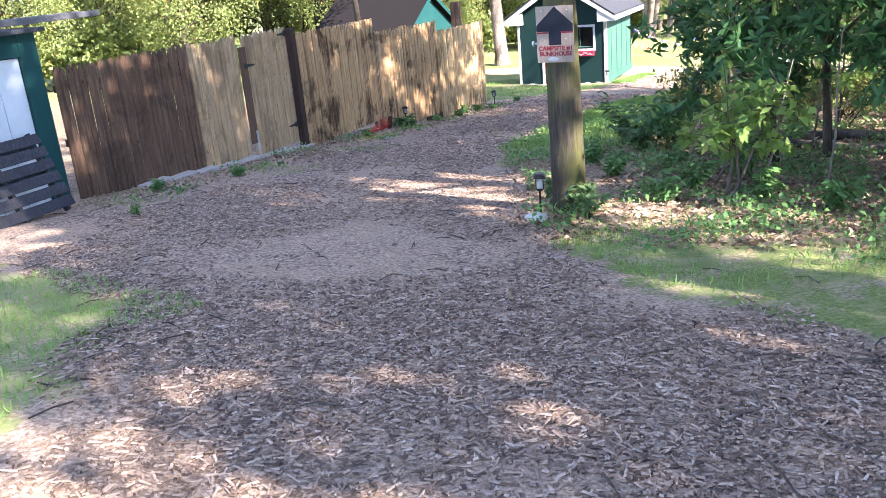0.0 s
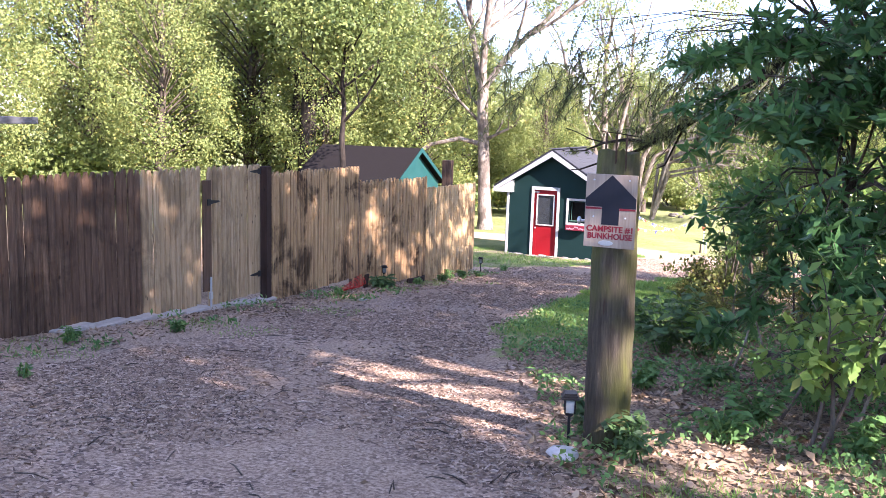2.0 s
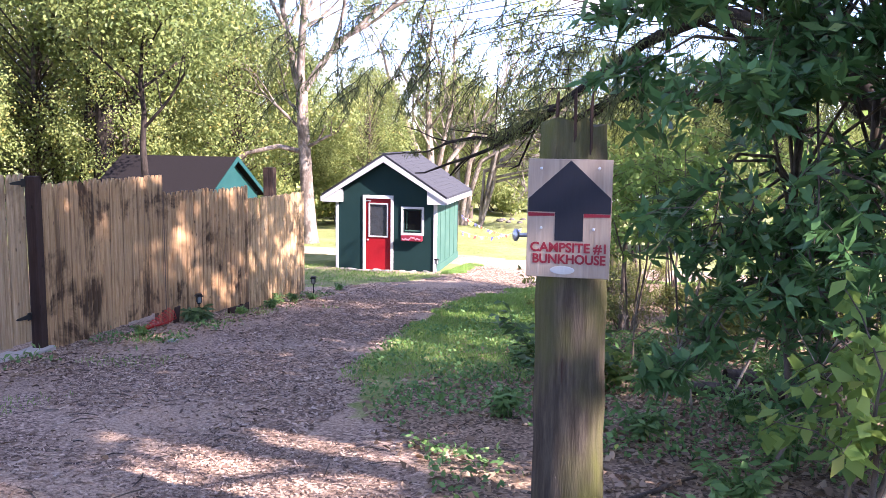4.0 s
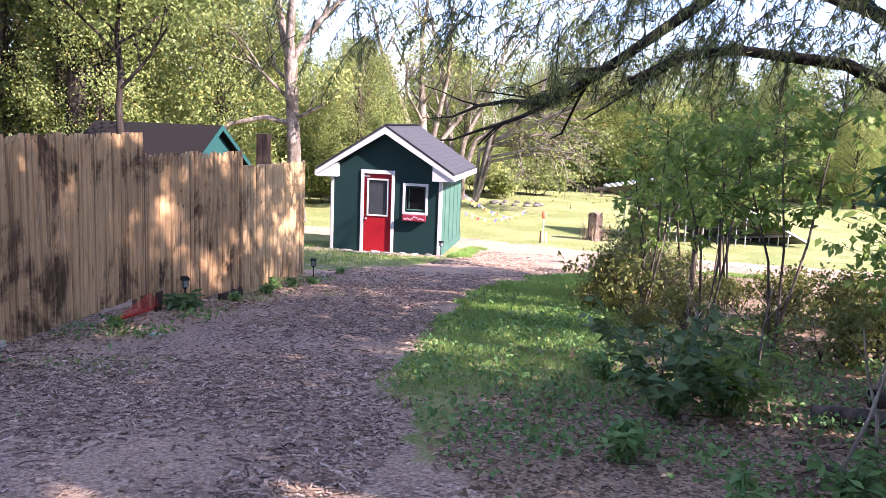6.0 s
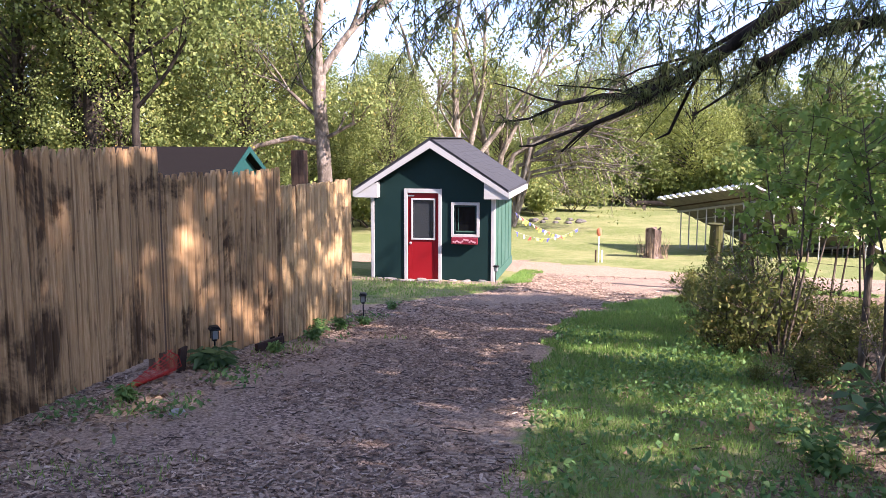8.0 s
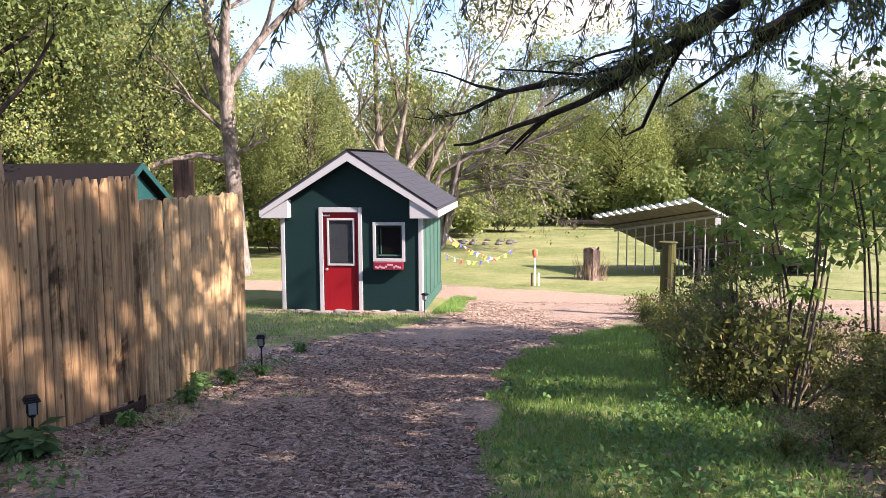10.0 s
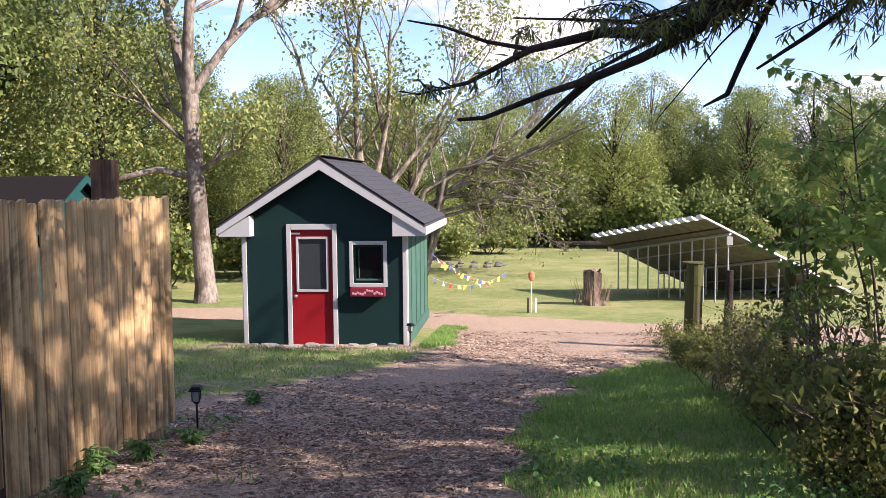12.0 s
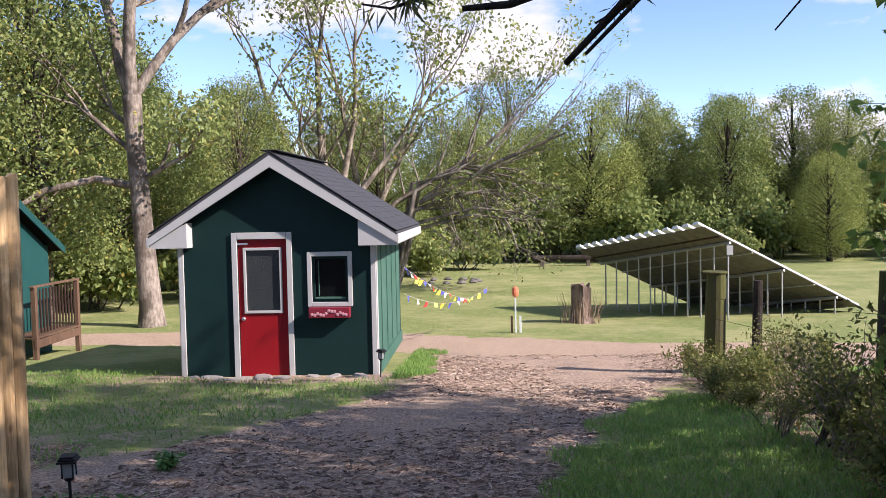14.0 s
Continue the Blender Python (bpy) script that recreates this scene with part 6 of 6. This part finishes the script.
# flat stones before the bunkhouse
for k, (x, y, r) in enumerate(((-8.75, 26.85, 0.17), (-8.25, 26.72, 0.22), (-7.95, 26.78, 0.25), (-7.62, 26.70, 0.18), (-8.5, 26.6, 0.14), (-6.9, 26.85, 0.13), (-6.5, 26.85, 0.15), (-7.2, 26.86, 0.12), (-5.95, 27.1, 0.14), (-9.0, 26.8, 0.12))):
    bm = bmesh.new()
    add_round(bm, [r * 0.75, r * 0.8, r * 0.65], [0, 0.02, 0.034], 9, Matrix.Diagonal((1.3, 0.8, 1, 1)), 0.25, k)
    st = part("flagstone", bm, M_STONE, None)
    st.matrix_basis = pose(x, y, surface(x, y) - 0.01, 2, 3, k * 50)
    tagged(st, "flat grey stone set before the bunkhouse", "stone", "doorstep stones")

# ring of stones round the far fire pit and a low bench
for k in range(12):
    a = k * math.pi / 6
    bm = bmesh.new()
    add_round(bm, [0.14, 0.19, 0.1], [0, 0.08, 0.16], 8, Matrix(), 0.2, k)
    st = part("fire_pit_stone", bm, M_STONE_DARK, None)
    x, y = -6.4 + 1.3 * math.cos(a), 51 + 1.0 * math.sin(a)
    st.matrix_basis = pose(x, y, ground_z(x, y) - 0.03)
    tagged(st, "rough stone ringing the fire pit in the meadow", "stone", "fire pit stones")
bn = thing("log_bench", pose(-0.6, 59.5, ground_z(-0.6, 59.5)), "low log bench at the meadow's far edge", "bench")
bm = bmesh.new()
add_round(bm, [0.16, 0.16], [0, 3.4], 10, pose(-1.7, 0, 0.42, 0, 90, 0), 0.05)
part("seat", bm, M_BARK_DARK, bn)
for s_ in (-1.2, 1.2):
    box_part("leg", (0.2, 0.25, 0.42), (s_, 0, 0.17), M_BARK, bn)

# fallen wood in the litter
LOGS = ((0.4, 11.3, 2.3, 0.07, -8, "brown fallen log lying in the leaf litter"), (0.6, 10.7, 1.8, 0.03, 12, "thin fallen branch lying in the leaf litter"), (-0.6, 9.9, 1.2, 0.02, -35, "thin fallen branch lying in the leaf litter"), (1.2, 12.4, 2.6, 0.09, 5, "old fallen log under the bush"), (-1.0, 8.3, 0.9, 0.018, 50, "pale broken branch on the ground"))
for x, y, ln, r, turn, label in LOGS:
    root = thing("fallen_branch", pose(x, y, surface(x, y) + r * 0.6, 0, 0, turn), label, "branch", "fallen branches")
    s, rng = Soup(), random.Random(int(ln * 100))
    tips = []
    pts = [Vector(((k / 5 - 0.5) * ln, rng.uniform(-0.04, 0.04) * ln, rng.uniform(-0.1, 0.3) * r)) for k in range(6)]
    s.tube(pts, [r, r * 0.97, r * 0.9, r * 0.85, r * 0.75, r * 0.6], 8)
    soup_part("wood", s, M_BARK, root, smooth=True)
for k, (x, y, lean, h) in enumerate(((0.15, 8.0, 0.25, 1.3), (-0.35, 8.6, 0.4, 1.1), (0.75, 8.3, 0.05, 1.5), (-0.9, 10.2, 0.3, 1.2), (-0.55, 10.6, -0.2, 0.9), (1.3, 8.8, -0.1, 1.4), (-0.25, 11.0, 0.5, 1.4), (0.5, 9.8, 0.15, 1.6), (-1.1, 12.0, 0.1, 1.0))):
    root = thing("dead_sapling", pose(x, y, surface(x, y) - 0.03), "thin pale dead sapling rising from the litter", "sapling", "dead saplings")
    s, rng = Soup(), random.Random(k)
    top = Vector((lean, rng.uniform(-0.2, 0.2), h))
    s.tube([(0, 0, 0), top * 0.35 + Vector((0.03, 0, 0)), top * 0.7, top], [0.014, 0.012, 0.009, 0.005], 5)
    for f in (0.5, 0.75):
        s.tube([top * f, top * f + Vector((rng.uniform(-0.3, 0.3), rng.uniform(-0.2, 0.2), 0.25))], [0.006, 0.003], 4)
    soup_part("stem", s, M_BARK_PALE, root)


# ---- loose ground cover ----
def scatter(rng, n, x0, x1, y0, y1, keep):
    """Places on the ground inside a rectangle that keep() accepts."""
    out = []
    while len(out) < n:
        x, y = x0 + (x1 - x0) * rng.random(), y0 + (y1 - y0) * rng.random() 
        if keep(x, y):
            out.append((x, y, surface(x, y)))
    return np.array(out)


def patchy(x, y, f=0.7, z=0.0):
    return noise.noise((x * f, y * f, z))


def chips():
    """Shredded bark lying over the path."""
    rng = random.Random(77)
    npr = np.random.default_rng(77)
    soup = Soup()
    for n, box, size in ((62000, (-6.5, 4.0, 0.6, 9.0), 0.8), (34000, (-8.2, -3.5, 9.0, 20.0), 1.1), (9000, (-7.5, 0, 20, 30), 1.3)):
        p = scatter(rng, n, *box, lambda x, y: edge_distance(x, y, MULCH) + 0.5 * patchy(x, y, 1.1) > -0.05 + 0.25 * rng.random() and rng.random() < 0.5 + 1.6 * patchy(x, y, 0.5, 5))
        m = len(p)
        a = npr.uniform(0, 6.28, m)
        d = np.stack([np.cos(a), np.sin(a), npr.normal(size=m) * 0.16 - 0.09 * np.sin(a)], 1)
        up = np.stack([npr.normal(size=m) * 0.35, npr.normal(size=m) * 0.35 + 0.1, np.ones(m)], 1)
        s = np.cross(d, up)
        s /= np.linalg.norm(s, axis=1, keepdims=True)
        up = np.cross(s, d)
        ln = (0.010 + 0.042 * npr.random(m) ** 2.2)[:, None] * size
        w = (0.0045 + 0.009 * npr.random(m) ** 1.5)[:, None] * size
        t = (0.004 + 0.005 * npr.random(m))[:, None]
        c = p + up * 0.006
        v = np.stack([c - d * ln - s * w, c + d * ln - s * w * 0.7, c + d * ln * 0.92 + s * w * 0.6, c - d * ln * 0.95 + s * w, c - d * ln * 0.9 + up * t, c + d * ln * 0.85 + up * t], 1)
        k = np.arange(m)[:, None] * 6
        soup.add(v.reshape(-1, 3), np.concatenate([k, k + 1, k + 5, k + 4, k + 2, k + 3, k + 4, k + 5], 1).reshape(-1, 4))
    tagged(new("wood_chips", soup.mesh("wood_chips", M_CHIP)), "grey-brown shredded bark chips strewn over the path", "wood chips", kind="stuff")


chips()


def grass():
    rng, npr, soup = random.Random(78), np.random.default_rng(78), Soup()

    def lawn(x, y):
        d = edge_distance(x, y, MULCH)
        return d + 0.45 * patchy(x, y, 1.3) < 0.02

    jobs = [
        (38000, (-4.6, -1.4, 10.9, 24.5), lambda x, y: lawn(x, y) and rng.random() < (1.0 if x < -1.9 else 0.3) * min(1, 0.15 + 0.6 * max(0, y - 11.2) + patchy(x, y, 1.2, 1)), 0.07),
        (7000, (-1.2, 4.0, 3.6, 7.2), lambda x, y: lawn(x, y) and rng.random() < 0.35 + 1.3 * patchy(x, y, 0.8, 2), 0.065),
        (6500, (-5.0, -1.2, 0.0, 4.2), lambda x, y: edge_distance(x, y, MULCH) + 0.9 * patchy(x, y, 1.0, 4) < 0.1, 0.06),
        (9000, (-12.5, -5.3, 20.8, 27.6), lambda x, y: lawn(x, y) and not (-9.6 < x < -6.0 and y > 26.45) and rng.random() < 0.5 + patchy(x, y, 0.7), 0.075),
        (9000, (-6, 2, 26.4, 31), lambda x, y: lawn(x, y) and rng.random() < 0.6, 0.08),
        (1500, (-7.8, -6.0, 5, 20), lambda x, y: patchy(x, y, 0.9, 9) > 0.25 and rng.random() < 0.6, 0.055),
    ]
    for n, box, keep, size in jobs:
        p = scatter(rng, n, *box, keep)
        d = dirs(npr, n, 2.2)
        soup.leaves(p, d, dirs(npr, n), size * npr.uniform(0.5, 1.4, n), 0.007 * npr.uniform(0.6, 1.5, n) * (1 + (p[:, 1] > 15) * 0.5), 0.2)
    tagged(new("grass", soup.mesh("grass", M_GRASS)), "short green grass beside the path", "grass", kind="stuff")


grass()


def litter():
    rng, npr = random.Random(79), np.random.default_rng(79)
    dead, herb = Soup(), Soup()
    p = scatter(rng, 19000, -3.4, 5.0, 5.6, 16.0, lambda x, y: edge_distance(x, y, MULCH) < 0.15 and rng.random() < min(1, 0.55 + 0.3 * (x + 2.2)) and patchy(x, y, 1.0, 3) > -0.35)
    n = len(p)
    dead.leaves(p + np.array([0, 0, 0.008]), dirs(npr, n) * np.array([1, 1, 0.25]), dirs(npr, n, 1.6), 0.075 * npr.uniform(0.5, 1.5, n), 0.042 * npr.uniform(0.5, 1.5, n), 0.25)
    p = scatter(rng, 900, -8, -1.5, 2, 20, lambda x, y: True)
    n = len(p)
    dead.leaves(p + np.array([0, 0, 0.012]), dirs(npr, n) * np.array([1, 1, 0.25]), dirs(npr, n, 1.6), 0.05 * npr.uniform(0.5, 1.5, n), 0.028 * npr.uniform(0.5, 1.5, n), 0.25)
    p = scatter(rng, 2600, -7.85, -6.5, 6.5, 20.5, lambda x, y: rng.random() < 1.1 - 0.8 * (x + 7.85))
    n = len(p)
    dead.leaves(p + np.array([0, 0, 0.012]), dirs(npr, n) * np.array([1, 1, 0.3]), dirs(npr, n, 1.6), 0.06 * npr.uniform(0.5, 1.5, n), 0.03 * npr.uniform(0.5, 1.5, n), 0.25)
    tagged(new("dead_leaves", dead.mesh("dead_leaves", M_DEAD)), "brown dead leaves lying under the bushes", "dead leaves", kind="stuff")
    p = scatter(rng, 15000, -4.4, 3.0, 5.2, 19.0, lambda x, y: edge_distance(x, y, MULCH) < 0.0 and patchy(x, y, 0.9, 7) + 0.12 > 0.25 * rng.random())
    n = len(p)
    p[:, 2] += npr.uniform(0.02, 0.13, n)
    herb.leaves(p, dirs(npr, n, -0.1), dirs(npr, n, 2.0), 0.05 * npr.uniform(0.6, 1.5, n), 0.032 * npr.uniform(0.6, 1.5, n), 0.15)
    p = scatter(rng, 550, -7.8, -6.7, 6.8, 20.6, lambda x, y: patchy(x, y, 1.4, 6) > 0.0 + 0.2 * rng.random() + 0.25 * (x + 7.8))
    n = len(p)
    p[:, 2] += npr.uniform(0.01, 0.10, n)
    herb.leaves(p, dirs(npr, n, 0.2), dirs(npr, n, 2.0), 0.07 * npr.uniform(0.6, 1.5, n), 0.03 * npr.uniform(0.6, 1.5, n), 0.15)
    tagged(new("ground_ivy", herb.mesh("ground_ivy", M_HERB)), "low green ivy and clover leaves covering the soil", "ground cover", kind="stuff")
    s = Soup()
    for x, y, z in scatter(rng, 420, -7.5, 4, 1.5, 16, lambda x, y: True):
        a, ln = rng.uniform(0, 6.28), rng.uniform(0.06, 0.28)
        q = Vector((math.cos(a), math.sin(a), 0)) * ln
        c = Vector((x, y, z + 0.012))
        s.tube([c - q * 0.5, c + Vector((rng.uniform(-0.02, 0.02), rng.uniform(-0.02, 0.02), 0.012)), c + q * 0.5 - Vector((0, 0, 0.11 * q.y * 0.5))], [0.005, 0.0045, 0.003], 4)
    tagged(new("twigs", s.mesh("twigs", M_BARK)), "small dry twigs strewn over the ground", "twigs", kind="stuff")


litter()
